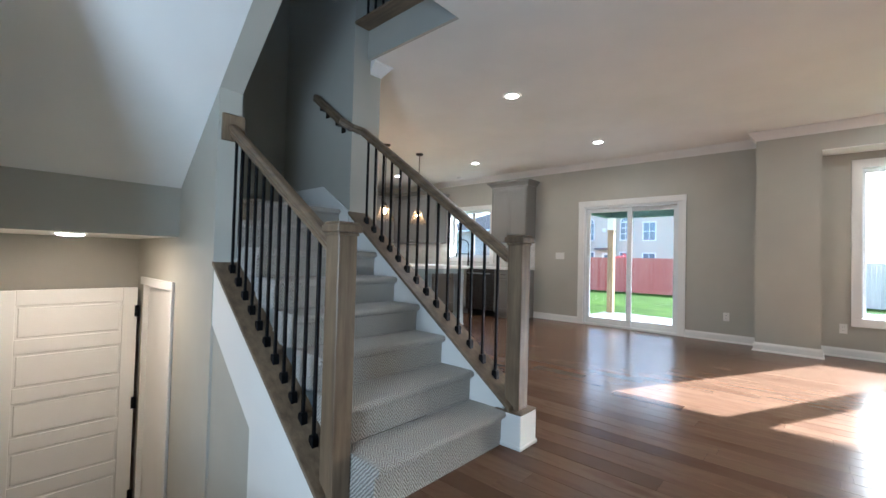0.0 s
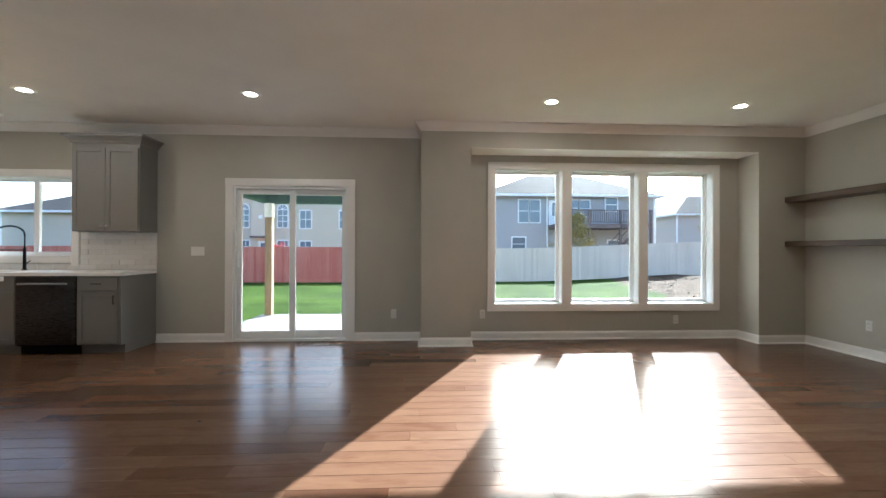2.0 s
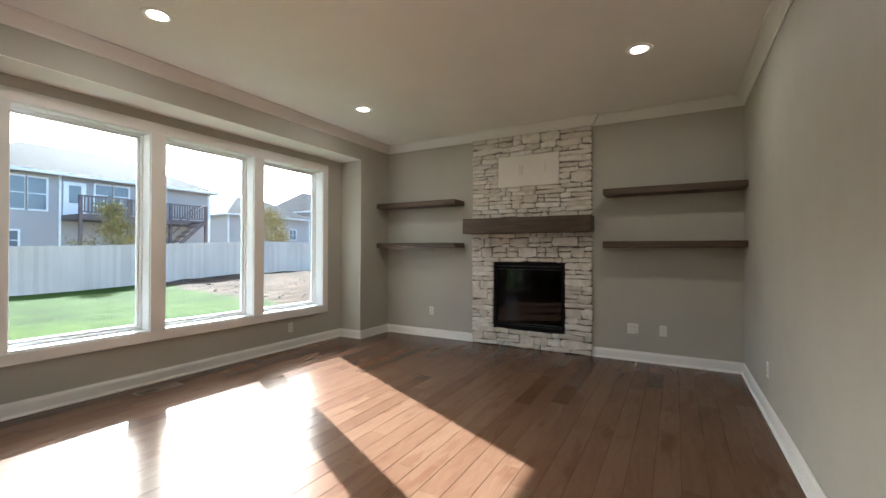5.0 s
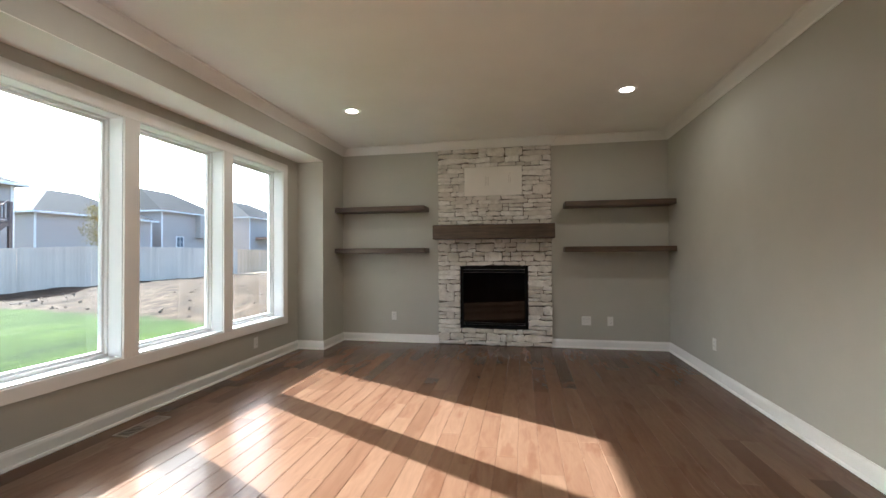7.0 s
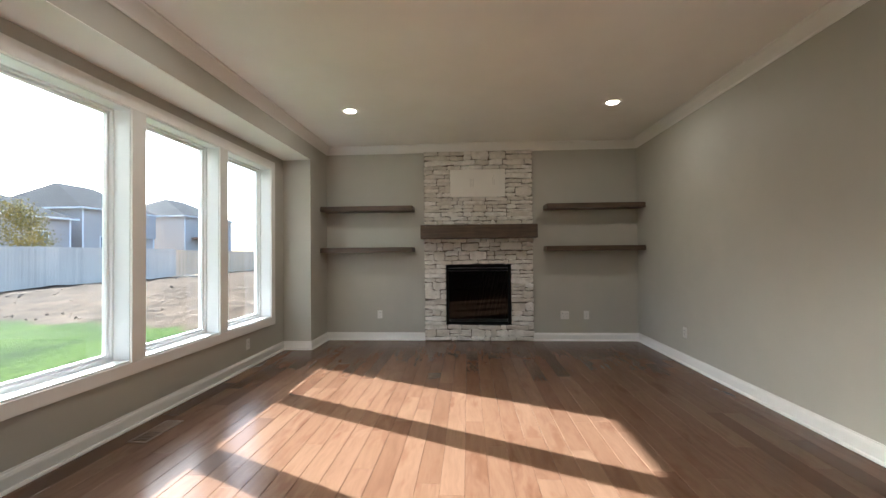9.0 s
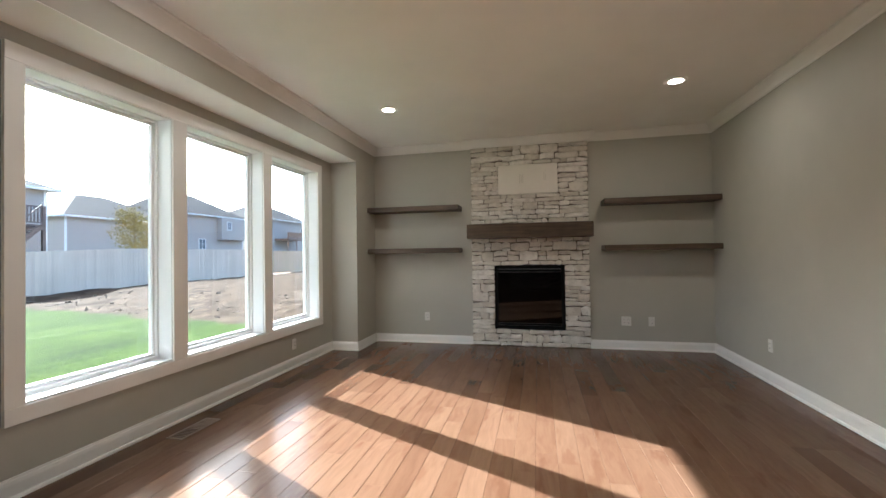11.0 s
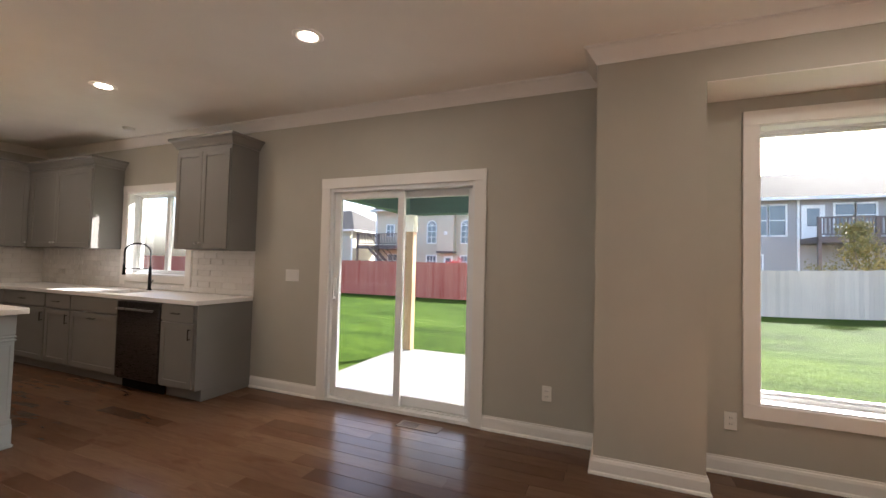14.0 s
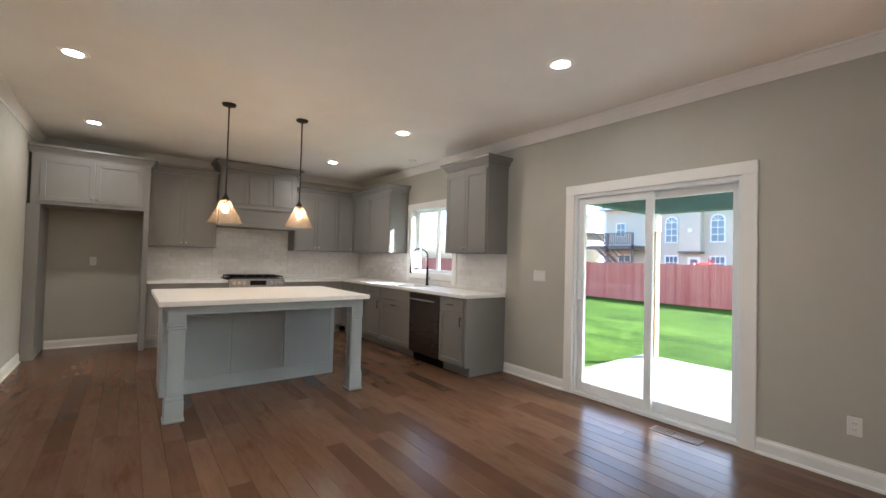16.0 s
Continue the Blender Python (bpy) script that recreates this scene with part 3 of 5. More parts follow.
for z in (1.80, 1.238):
    shelf(5.13, PY - 0.001, z, "dark-stained thick wooden floating shelf, empty")
    shelf(SY + 0.001, 3.342, z, "dark-stained thick wooden floating shelf, empty")


def can_trim(x, y, z):
    c = thing("recessed_light", (x, y, z), "round white recessed ceiling light, lit", "ceiling light", "recessed ceiling lights")
    bm = lathe(bmesh.new(), [(0.056, z + 0.0), (0.058, z - 0.005), (0.088, z - 0.009), (0.095, z - 0.004), (0.096, z)], x, y, 32)
    part("trim_ring", bm, TRIM, c, smooth=True)
    bm = bmesh.new()
    cyl(bm, (x, y, z - 0.0015), (x, y, z - 0.004), 0.057, seg=32)
    part("diffuser", bm, LAMP_DISC, c, "glowing diffuser")


for x, y in CANS:
    can_trim(x, y, H)
fm = thing("flush_light", (-3.72, 0.25, 1.155), "round flush ceiling light in the lower hall, lit", "ceiling light")
part("trim_ring", lathe(bmesh.new(), [(0.075, 1.147), (0.085, 1.145), (0.092, 1.149), (0.093, 1.155)], -3.72, 0.25, 32), TRIM, fm, smooth=True)
part("diffuser", lathe(bmesh.new(), [(0.0, 1.132), (0.045, 1.134), (0.066, 1.140), (0.075, 1.148), (0.075, 1.154)], -3.72, 0.25, 32), LAMP_DISC, fm, "glowing domed diffuser", smooth=True)


def floor_vent(x, y, L=0.36, W=0.13):
    v = thing("floor_vent", (x, y, 0), "brown metal floor register beside the wall", "floor vent", "floor vents")
    vm = painted("brown_vent_metal", (0.16, 0.105, 0.07), 0.4)
    part("frame", boxes((x - L / 2, x + L / 2, y - W / 2, y - W / 2 + 0.018, 0.0, 0.005), (x - L / 2, x + L / 2, y + W / 2 - 0.018, y + W / 2, 0.0, 0.005), (x - L / 2, x - L / 2 + 0.025, y - W / 2 + 0.018, y + W / 2 - 0.018, 0, 0.005), (x + L / 2 - 0.025, x + L / 2, y - W / 2 + 0.018, y + W / 2 - 0.018, 0, 0.005), bevel=0.001), vm, v)
    part("dark_duct", boxes((x - L / 2 + 0.02, x + L / 2 - 0.02, y - W / 2 + 0.015, y + W / 2 - 0.015, 0.0, 0.0012)), FIREBOX, v)
    part("damper", boxes((x - 0.01, x + L / 2 - 0.02, y - W / 2 + 0.018, y + W / 2 - 0.018, 0.0013, 0.0026)), vm, v, "closed brown damper plate")
    me = mesh_of(boxes((-0.004, 0.004, -W / 2 + 0.018, W / 2 - 0.018, 0.001, 0.005)), "slat", vm)
    n = 14
    for i in range(n):
        piece("slat", me, v, Matrix.Translation((x - L / 2 + 0.04 + i * (L - 0.08) / (n - 1), y, 0)))


floor_vent(1.19, 6.53)
floor_vent(-1.96, 6.57)


# ---- stairs ----
RISE, RUN, X1 = 0.178, 0.240, -1.372
YL, YR = 0.985, 1.888


def stairs():
    s = thing("staircase", (X1, 1.43, 0), "grey herringbone carpeted staircase rising to a landing", "stairs")
    for i in range(1, 9):
        xn, z = X1 - (i - 1) * RUN, 0.017 + i * RISE
        xb = xn - RUN - 0.03 if i < 8 else -4.10
        r = 0.022
        prof = [(xb, z)] + [(xn - r + r * math.sin(a), z - r + r * math.cos(a)) for a in [k * math.pi / 8 for k in range(0, 9)]] + [(xn - 0.03, z - 2 * r - 0.004), (xn - 0.034, z - RISE - 0.017 * (i == 1)), (xb, z - RISE - 0.017 * (i == 1))]
        bm = bmesh.new()
        prism(bm, prof, "y", YL if i > 1 else YL - 0.02, YR)
        part("step", bm, CARPET, s)
    return s


stairs()
# landing's second part, where the flight turns back
structure("landing_floor", boxes((-4.10, -3.71, -0.16, 0.829, 1.301, 8 * RISE)), CARPET, "grey carpeted stair landing", "landing")


def board_z(x, right=True):
    return (0.18 + 0.751 * (-1.30 - x)) if right else (0.062 + 0.751 * (-1.625 - x))


# knee walls with stained caps
bm = bmesh.new()
prism(bm, [(-1.40, 0.0), (-1.40, board_z(-1.40) - 0.025), (-2.949, board_z(-2.949) - 0.025), (-2.949, 0.0)], "y", 1.89, 2.05)
structure("knee_wall_north", bm, TRIM, "white painted knee wall beside the stairs", "wall")
bm = bmesh.new()
prism(bm, [(-1.62, -1.33), (-1.62, board_z(-1.62, False) - 0.025), (-2.859, board_z(-2.859, False) - 0.025), (-2.859, -1.33)], "y", 0.845, 0.975)
structure("knee_wall_south", bm, WALL, "painted knee wall between the stairs and the well", "wall")
bm = bmesh.new()
prism(bm, [(-1.62, -1.33), (-1.62, board_z(-1.62, False) - 0.026), (-2.859, board_z(-2.859, False) - 0.026), (-2.859, 0.60), (-2.28, 0.13), (-2.28, -1.33)], "y", 0.836, 0.8445)
structure("stair_skirt_panel", bm, TRIM, "white painted skirt panel below the well's railing", "trim")
for nm, right, xa, xb, y0, y1 in (("north", True, -1.35, -2.95, 1.872, 2.068), ("south", False, -1.60, -2.87, 0.825, 0.995)):
    bm = bmesh.new()
    prism(bm, [(xa, board_z(xa, right) - 0.025), (xa, board_z(xa, right)), (xb, board_z(xb, right)), (xb, board_z(xb, right) - 0.025)], "y", y0, y1)
    bmesh.ops.bevel(bm, geom=list(bm.edges), offset=0.003, segments=1, affect="EDGES")
    structure("knee_wall_cap_" + nm, bm, OAK_X, "brown-stained wooden cap board on the knee wall", "cap board")
# skirt board on the stair's north side
bm = bmesh.new()
prism(bm, [(-2.949, board_z(-2.949)), (-3.35, 1.66), (-4.099, 1.66), (-4.099, 1.40), (-3.1, 1.40), (-2.949, 1.2)], "y", 1.876, 1.889)
structure("stair_skirt_board", bm, TRIM, "white skirt board at the stair landing", "trim")


def newel(x, y, z0, plinth, label):
    n = thing("newel_post", (x, y, 0), label, "newel post", "newel posts")
    w = 0.048
    zb = z0 + (0.2 if plinth else 0.0)
    if plinth:
        part("plinth", boxes((x - 0.085, x + 0.085, y - 0.085, y + 0.085, 0, 0.19), (x - 0.092, x + 0.092, y - 0.092, y + 0.092, 0, 0.022), bevel=0.004), TRIM, n, "white painted plinth")
        part("plinth_cap", boxes((x - 0.087, x + 0.087, y - 0.087, y + 0.087, 0.19, 0.2), bevel=0.003), OAK, n)
    part("post", boxes((x - w, x + w, y - w, y + w, zb, 1.14), bevel=0.004), OAK, n)
    part("cap", boxes((x - w - 0.006, x + w + 0.006, y - w - 0.006, y + w + 0.006, 1.135, 1.15), (x - w - 0.016, x + w + 0.016, y - w - 0.016, y + w + 0.016, 1.15, 1.183), (x - w - 0.008, x + w + 0.008, y - w - 0.008, y + w + 0.008, 1.183, 1.195), bevel=0.004), OAK, n)


newel(-1.362, 1.962, 0.0, True, "square brown-stained wooden newel post on white plinth")
newel(-1.609, 0.915, 0.0, False, "square brown-stained wooden newel post at the well")


def rail_mesh(bm, a, b):
    """A moulded handrail between two points of its top line."""
    a, b = Vector(a), Vector(b)
    d = (b - a).normalized()
    side = d.cross(Vector((0, 0, 1))).normalized()
    up = side.cross(d)
    prof = [(-0.02, -0.062), (-0.026, -0.045), (-0.022, -0.038), (-0.031, -0.026), (-0.031, -0.012), (-0.02, -0.002), (0, 0.0), (0.02, -0.002), (0.031, -0.012), (0.031, -0.026), (0.022, -0.038), (0.026, -0.045), (0.02, -0.062)]
    ra = [bm.verts.new(a + side * u + up * v) for u, v in prof]
    rb = [bm.verts.new(b + side * u + up * v) for u, v in prof]
    bm.faces.new(ra)
    bm.faces.new(rb[::-1])
    for i in range(len(prof)):
        j = (i + 1) % len(prof)
        bm.faces.new((ra[i], rb[i], rb[j], ra[j]))
    return bm


def rail_top(x, right=True):
    return (1.13 + 0.70 * (-1.47 - x)) if right else (1.12 + 0.635 * (-1.66 - x))


def balustrade(right, y, x_from, x_to, n, label):
    b = thing("stair_balustrade", (x_from, y, board_z(x_from, right)), label, "balustrade", "stair balustrades")
    if right:
        bm = rail_mesh(bmesh.new(), (-1.41, y, rail_top(-1.41)), (-2.88, y, rail_top(-2.88)))
        rail_mesh(bm, (-2.87, y, rail_top(-2.875)), (-2.955, y - 0.06, rail_top(-2.955) - 0.02))
        rail_mesh(bm, (-2.945, y - 0.06, rail_top(-2.945) - 0.02), (-2.99, 1.82, rail_top(-2.98)))
        part("handrail", bm, OAK_X, b)
    else:
        part("handrail", rail_mesh(bmesh.new(), (-1.64, y, rail_top(-1.64, False)), (-2.835, y, rail_top(-2.835, False))), OAK_X, b)
        part("wall_rosette", boxes((-2.858, -2.838, y - 0.07, y + 0.07, 1.76, 1.93), bevel=0.004), OAK, b)
    for i in range(n):
        x = x_from + (x_to - x_from) * i / (n - 1)
        zb, zt = board_z(x, right), rail_top(x, right) - 0.06
        bm = boxes((x - 0.0075, x + 0.0075, y - 0.0075, y + 0.0075, zb, zt + 0.01), bevel=0.001)
        p = part("baluster", bm, BLACK, b)
        bm = bmesh.new()
        prism(bm, [(x - 0.017, zb + 0.751 * 0.017 - 0.001), (x + 0.017, zb - 0.751 * 0.017 - 0.001), (x + 0.017, zb + 0.030), (x + 0.011, zb + 0.043), (x - 0.011, zb + 0.043), (x - 0.017, zb + 0.030)], "y", y - 0.017, y + 0.017)
        bmesh.ops.bevel(bm, geom=list(bm.edges), offset=0.002, segments=1, affect="EDGES")
        part("shoe", bm, BLACK, p, "black iron shoe", local=True)


balustrade(True, 1.97, -1.515, -2.825, 14, "brown wooden handrail with black iron balusters")
balustrade(False, 0.915, -1.785, -2.785, 11, "brown wooden handrail with black iron balusters beside the well")

wr = thing("wall_handrail", (-3.2, 1.83, 2.3), "dark brown wooden handrail on wall brackets", "handrail")
part("handrail", rail_mesh(bmesh.new(), (-2.985, 1.825, rail_top(-2.98)), (-3.40, 1.825, 2.485)), OAK_X, wr)
for x, z in ((-3.06, 2.19), (-3.31, 2.37)):
    part("bracket", boxes((x - 0.02, x + 0.02, 1.81, 1.889, z - 0.05, z - 0.01), (x - 0.025, x + 0.025, 1.875, 1.889, z - 0.10, z - 0.0), bevel=0.004), BRONZE, wr)

# upper gallery over the stairs
up = thing("upper_gallery_railing", (-2.4, 1.98, 2.99), "black iron railing of the upper gallery", "railing")
part("floor_rail", boxes((-2.95, -1.95, 1.885, 2.07, 2.99, 3.015), bevel=0.003), OAK_X, up)
part("handrail", boxes((-2.95, -1.95, 1.95, 2.01, 3.86, 3.92), bevel=0.008), OAK_X, up)
me = mesh_of(boxes((-0.0075, 0.0075, -0.0075, 0.0075, 0, 0.86), (-0.016, 0.016, -0.016, 0.016, 0, 0.035), bevel=0.001), "baluster", BLACK)
for i in range(10):
    piece("baluster", me, up, Matrix.Translation((-2.9 + i * 0.1, 1.98, 3.008)))

# stairs down to the lower hall
low = thing("lower_stairs", (-1.62, 0.33, -1.33), "grey carpeted stairs going down to the lower hall", "stairs")
for i in range(7):
    part("step", boxes((-1.62 - (i + 1) * 0.25 - 0.02, -1.62 - i * 0.25, -0.16, 0.844, -1.33, -(i + 1) * 0.19 + 0.0), bevel=0.012), CARPET, low)

# five-panel door, standing open at right angles to its doorway
door = thing("door_2", (-4.51, 0.80, -1.31), "white five-panel interior door standing open", "door", "", "structure")
bm = bmesh.new()
ya, yb, zb, zt = -0.06, 0.795, -1.31, 0.725
x0, x1 = -4.545, -4.51
box(bm, x0, x1 - 0.014, ya, yb, zb, zt)
st = 0.105
box(bm, x1 - 0.014, x1, ya, ya + st, zb, zt, 0.003)
box(bm, x1 - 0.014, x1, yb - st, yb, zb, zt, 0.003)
ph = (zt - 0.115 - (zb + 0.2) - 4 * 0.11) / 5
z = zb
for i in range(6):
    h = 0.2 if i == 0 else 0.115 if i == 5 else 0.11
    box(bm, x1 - 0.014, x1, ya + st, yb - st, z, z + h, 0.003)
    if i < 5:
        box(bm, x1 - 0.0138, x1 - 0.002, ya + st + 0.014, yb - st - 0.014, z + h + 0.014, z + h + ph - 0.014, 0.006)
    z += h + ph
leaf = part("door_leaf", bm, TRIM, door)
for z in (0.52, -0.28, -1.08):
    bm = boxes((-4.509, -4.503, 0.776, 0.806, z - 0.05, z + 0.05), bevel=0.001)
    cyl(bm, (-4.499, 0.803, z - 0.05), (-4.499, 0.803, z + 0.05), 0.009, seg=10)
    part("hinge", bm, BLACK, door, "black door hinge")
structure("doorway_casing", boxes((-3.66, -3.60, 0.808, 0.829, -1.33, 0.82), (-4.50, -3.66, 0.808, 0.829, 0.755, 0.82), (-3.68, -3.661, 0.83, 0.97, -1.33, 0.75), (-4.499, -4.48, 0.83, 0.97, -1.33, 0.75), bevel=0.003), TRIM, "white casing of the lower doorway", "casing")

# ---- kitchen ----
CROWN_C = [(0, 0), (0.014, 0), (0.02, 0.022), (0.05, 0.062), (0.072, 0.074), (0.072, 0.098), (0, 0.098)]


def shaker(bm, x0, x1, z0, z1, y=0.0, t=0.019, st=0.052):
    """A frame-and-panel front whose face looks to -y."""
    box(bm, x0, x0 + st, y - t, y, z0, z1, 0.0015)
    box(bm, x1 - st, x1, y - t, y, z0, z1, 0.0015)
    box(bm, x0 + st, x1 - st, y - t, y, z1 - st, z1, 0.0015)
    box(bm, x0 + st, x1 - st, y - t, y, z0, z0 + st, 0.0015)
    box(bm, x0 + st, x1 - st, y - t + 0.009, y, z0 + st, z1 - st)
    return bm


def knob(parent, x, z, y=-0.02):
    bm = bmesh.new()
    cyl(bm, (x, y, z), (x, y - 0.016, z), 0.005, seg=8)
    cyl(bm, (x, y - 0.014, z), (x, y - 0.026, z), 0.012, 0.014, 12)
    part("knob", bm, STEEL, parent, "small metal knob", local=True, smooth=True)


def pull(parent, x, z, y=-0.02, L=0.10, upright=False):
    bm = bmesh.new()
    a, b = ((x, y - 0.026, z - L / 2), (x, y - 0.026, z + L / 2)) if upright else ((x - L / 2, y - 0.026, z), (x + L / 2, y - 0.026, z))
    cyl(bm, a, b, 0.005, seg=8)
    for p in (a, b):
        q = Vector(p) * 0.85 + (Vector(a) + Vector(b)) / 2 * 0.15
        cyl(bm, q, (q.x, y, q.z), 0.004, seg=8)
    part("pull", bm, BRONZE, parent, "dark bronze bar pull", local=True)


def cabinet(name, m, w, h, d, doors, drawers=(), label="", group="", toe=0.0, knobs="low", false_front=False, material=None):
    """A cabinet whose front lies in its own plane y = 0 and looks to -y; doors and drawers as (x0, x1, z0, z1)."""
    mat = material or CAB
    c = thing(name, m, label, "cabinet", group)
    bm = bmesh.new()
    box(bm, 0, w, 0, d, toe, h, 0.002)
    if toe:
        box(bm, 0.0, w, 0.07, d, 0, toe)
    part("body", bm, mat, c, local=True)
    n = len(doors)
    for i, (x0, x1, z0, z1) in enumerate(doors):
        p = part("door", shaker(bmesh.new(), x0 + 0.002, x1 - 0.002, z0, z1), mat, c, local=True)
        inner = x1 - 0.03 if (i % 2 == 0 and n > 1) or n == 1 else x0 + 0.03
        if knobs == "low":
            knob(p, inner, z0 + 0.05)
        elif knobs == "high":
            pull(p, inner, z1 - 0.09, upright=True)
        elif knobs == "bar":
            pull(p, (x0 + x1) / 2, z1 - 0.05)
    for x0, x1, z0, z1 in drawers:
        bm = box(bmesh.new(), x0 + 0.002, x1 - 0.002, -0.019, 0, z0, z1, 0.003)
        p = part("drawer_front", bm, mat, c, local=True)
        if not false_front:
            pull(p, (x0 + x1) / 2, (z0 + z1) / 2)
    return c


def crown_on(c, pts, z):
    part("crown", sweep(bmesh.new(), pts, CROWN_C, z), CAB, c)


def west(x, y, z=0.0):
    return pose(x, y, z, 0, 0, 90)


UL, BLB = "grey shaker upper cabinet with two doors", "grey shaker base cabinet with a drawer above"
GU, GB = "upper kitchen cabinets", "base kitchen cabinets"
# fridge surround
fs = cabinet("fridge_cabinet", west(-7.25, 2.222, 1.835), 1.14, 0.60, 0.678, [(0.075, 0.575, 0.045, 0.555), (0.575, 1.065, 0.045, 0.555)], label="grey shaker cabinet above the empty refrigerator nook", group=GU)
crown_on(fs, [(WX, 3.362), (-7.25, 3.362), (-7.25, 2.195)], 2.435)
for y0, y1 in ((2.192, 2.31), (3.302, 3.362)):
    p = thing("fridge_side_panel", (-7.6, (y0 + y1) / 2, 0), "tall grey side panel of the refrigerator nook", "panel", "refrigerator side panels")
    part("panel", boxes((WX + 0.001, -7.25, y0, y1, 0, 1.834), bevel=0.002), CAB, p)
# upper cabinets
c1 = cabinet("upper_cabinet", west(-7.60, 3.364, 1.385), 0.85, 1.05, 0.329, [(0.01, 0.425, 0.012, 1.0), (0.425, 0.84, 0.012, 1.0)], label=UL, group=GU)
crown_on(c1, [(-7.60, 4.214), (-7.60, 3.43)], 2.435)
c2 = cabinet("upper_cabinet", west(-7.60, 5.38, 1.385), 0.77, 0.985, 0.329, [(0.012, 0.39, 0.012, 0.94), (0.39, 0.765, 0.012, 0.94)], label=UL, group=GU)
crown_on(c2, [(-6.20, 6.758), (-6.20, 6.43), (-7.60, 6.43), (-7.60, 5.38)], 2.37)
cabinet("upper_cabinet", west(-7.60, 6.151, 1.385), 0.28, 0.985, 0.329, [(0.005, 0.275, 0.012, 0.94)], label="grey shaker corner upper cabinet with one door", group=GU)
cabinet("upper_cabinet", pose(-7.599, 6.431, 1.385), 1.399, 0.985, 0.328, [(0.1, 0.66, 0.012, 0.94), (0.66, 1.389, 0.012, 0.94)], label="grey shaker upper cabinet beside the window", group=GU)
c5 = cabinet("upper_cabinet", pose(-4.75, 6.431, 1.385), 0.775, 1.04, 0.328, [(0.012, 0.39, 0.012, 0.99), (0.39, 0.763, 0.012, 0.99)], label="grey shaker upper cabinet with two doors near the patio door", group=GU)
crown_on(c5, [(-3.975, 6.758), (-3.975, 6.431), (-4.75, 6.431), (-4.75, 6.758)], 2.425)


def hood():
    h = thing("range_hood", west(-7.6, 4.216, 1.72), "grey painted wooden range hood with three raised panels", "range hood")
    w = 1.162
    bm = bmesh.new()
    box(bm, 0, w, -0.16, 0.328, 0, 0.05, 0.003)
    box(bm, 0.008, w - 0.008, -0.14, 0.328, 0.05, 0.275, 0.003)
    box(bm, 0, w, -0.165, 0.328, 0.275, 0.315, 0.006)
    part("lower_band", bm, CAB, h, local=True)
    bm = bmesh.new()
    prism(bm, [(-0.135, 0.315), (0.328, 0.315), (0.328, 0.90), (-0.09, 0.90)], "x", 0.01, w - 0.01)
    part("chimney_body", bm, CAB, h, local=True)
    for i in range(3):
        x0 = 0.05 + i * 0.362
        bm = shaker(bmesh.new(), x0, x0 + 0.335, 0.0, 0.5, 0.0, 0.02, 0.045)
        bm.transform(Matrix.Translation((0, -0.133, 0.355)) @ Matrix.Rotation(radians(-4.4), 4, "X"))
        part("raised_panel", bm, CAB, h, local=True)
    part("crown", sweep(bmesh.new(), [(0.0, 0.328), (0.0, -0.10), (w, -0.10), (w, 0.328)], [(-u, v) for u, v in CROWN_C], 0.90), CAB, h, local=True)
    part("filter", boxes((0.2, w - 0.2, -0.08, 0.25, -0.004, 0.0)), DARK_STEEL, h, "steel filter underneath", local=True)


hood()
# base cabinets, west run
CT = 0.875


def base_fronts(w, n=1):
    d = [(0.01 + i * (w - 0.02) / n, 0.01 + (i + 1) * (w - 0.02) / n, 0.125, 0.70) for i in range(n)]
    return d, [(0.01, w - 0.01, 0.715, CT - 0.012)]


for y0, w, n in ((3.365, 0.46, 1), (3.826, 0.525, 1), (5.155, 0.995, 2)):
    d, r = base_fronts(w, n)
    cabinet("base_cabinet", west(-7.31, y0), w, CT, 0.618, d, r, BLB, GB, 0.105, "high")
# north run
for x0, w, n, lab, ff in ((-7.31, 0.90, 1, BLB, False), (-6.409, 0.488, 1, BLB, False), (-5.92, 0.82, 1, "grey shaker sink base cabinet with wide doors", True), (-4.459, 0.455, 1, BLB, False)):
    d, r = base_fronts(w, n)
    cabinet("base_cabinet", pose(x0, 6.15, 0), w, CT, 0.608, d, r, lab, GB, 0.105, "bar" if ff else "high", ff)
ep = thing("cabinet_end_panel", (-3.99, 6.45, 0), "grey end panel closing the base cabinets", "panel")
part("panel", boxes((-4.003, -3.985, 6.15, NY - 0.001, 0.105, CT), (-4.003, -3.985, 6.215, NY - 0.001, 0, 0.105), bevel=0.0015), CAB, ep)

dw = thing("dishwasher", pose(-5.098, 6.15, 0), "dark stainless steel dishwasher under the counter", "dishwasher")
part("tub", boxes((0.004, 0.634, 0.0, 0.58, 0.1, CT - 0.004)), FIREBOX, dw, local=True)
p = part("door", boxes((0.006, 0.632, -0.028, 0.0, 0.115, CT - 0.01), bevel=0.006), DARK_STEEL, dw, local=True)
bm = bmesh.new()
cyl(bm, (0.06, -0.06, 0.79), (0.578, -0.06, 0.79), 0.011, seg=12)
for x in (0.09, 0.548):
    cyl(bm, (x, -0.06, 0.79), (x, -0.026, 0.79), 0.008, seg=8)
part("handle", bm, STEEL, p, "steel bar handle", local=True)
part("toe_panel", boxes((0.006, 0.632, 0.05, 0.06, 0.0, 0.1)), FIREBOX, dw, local=True)

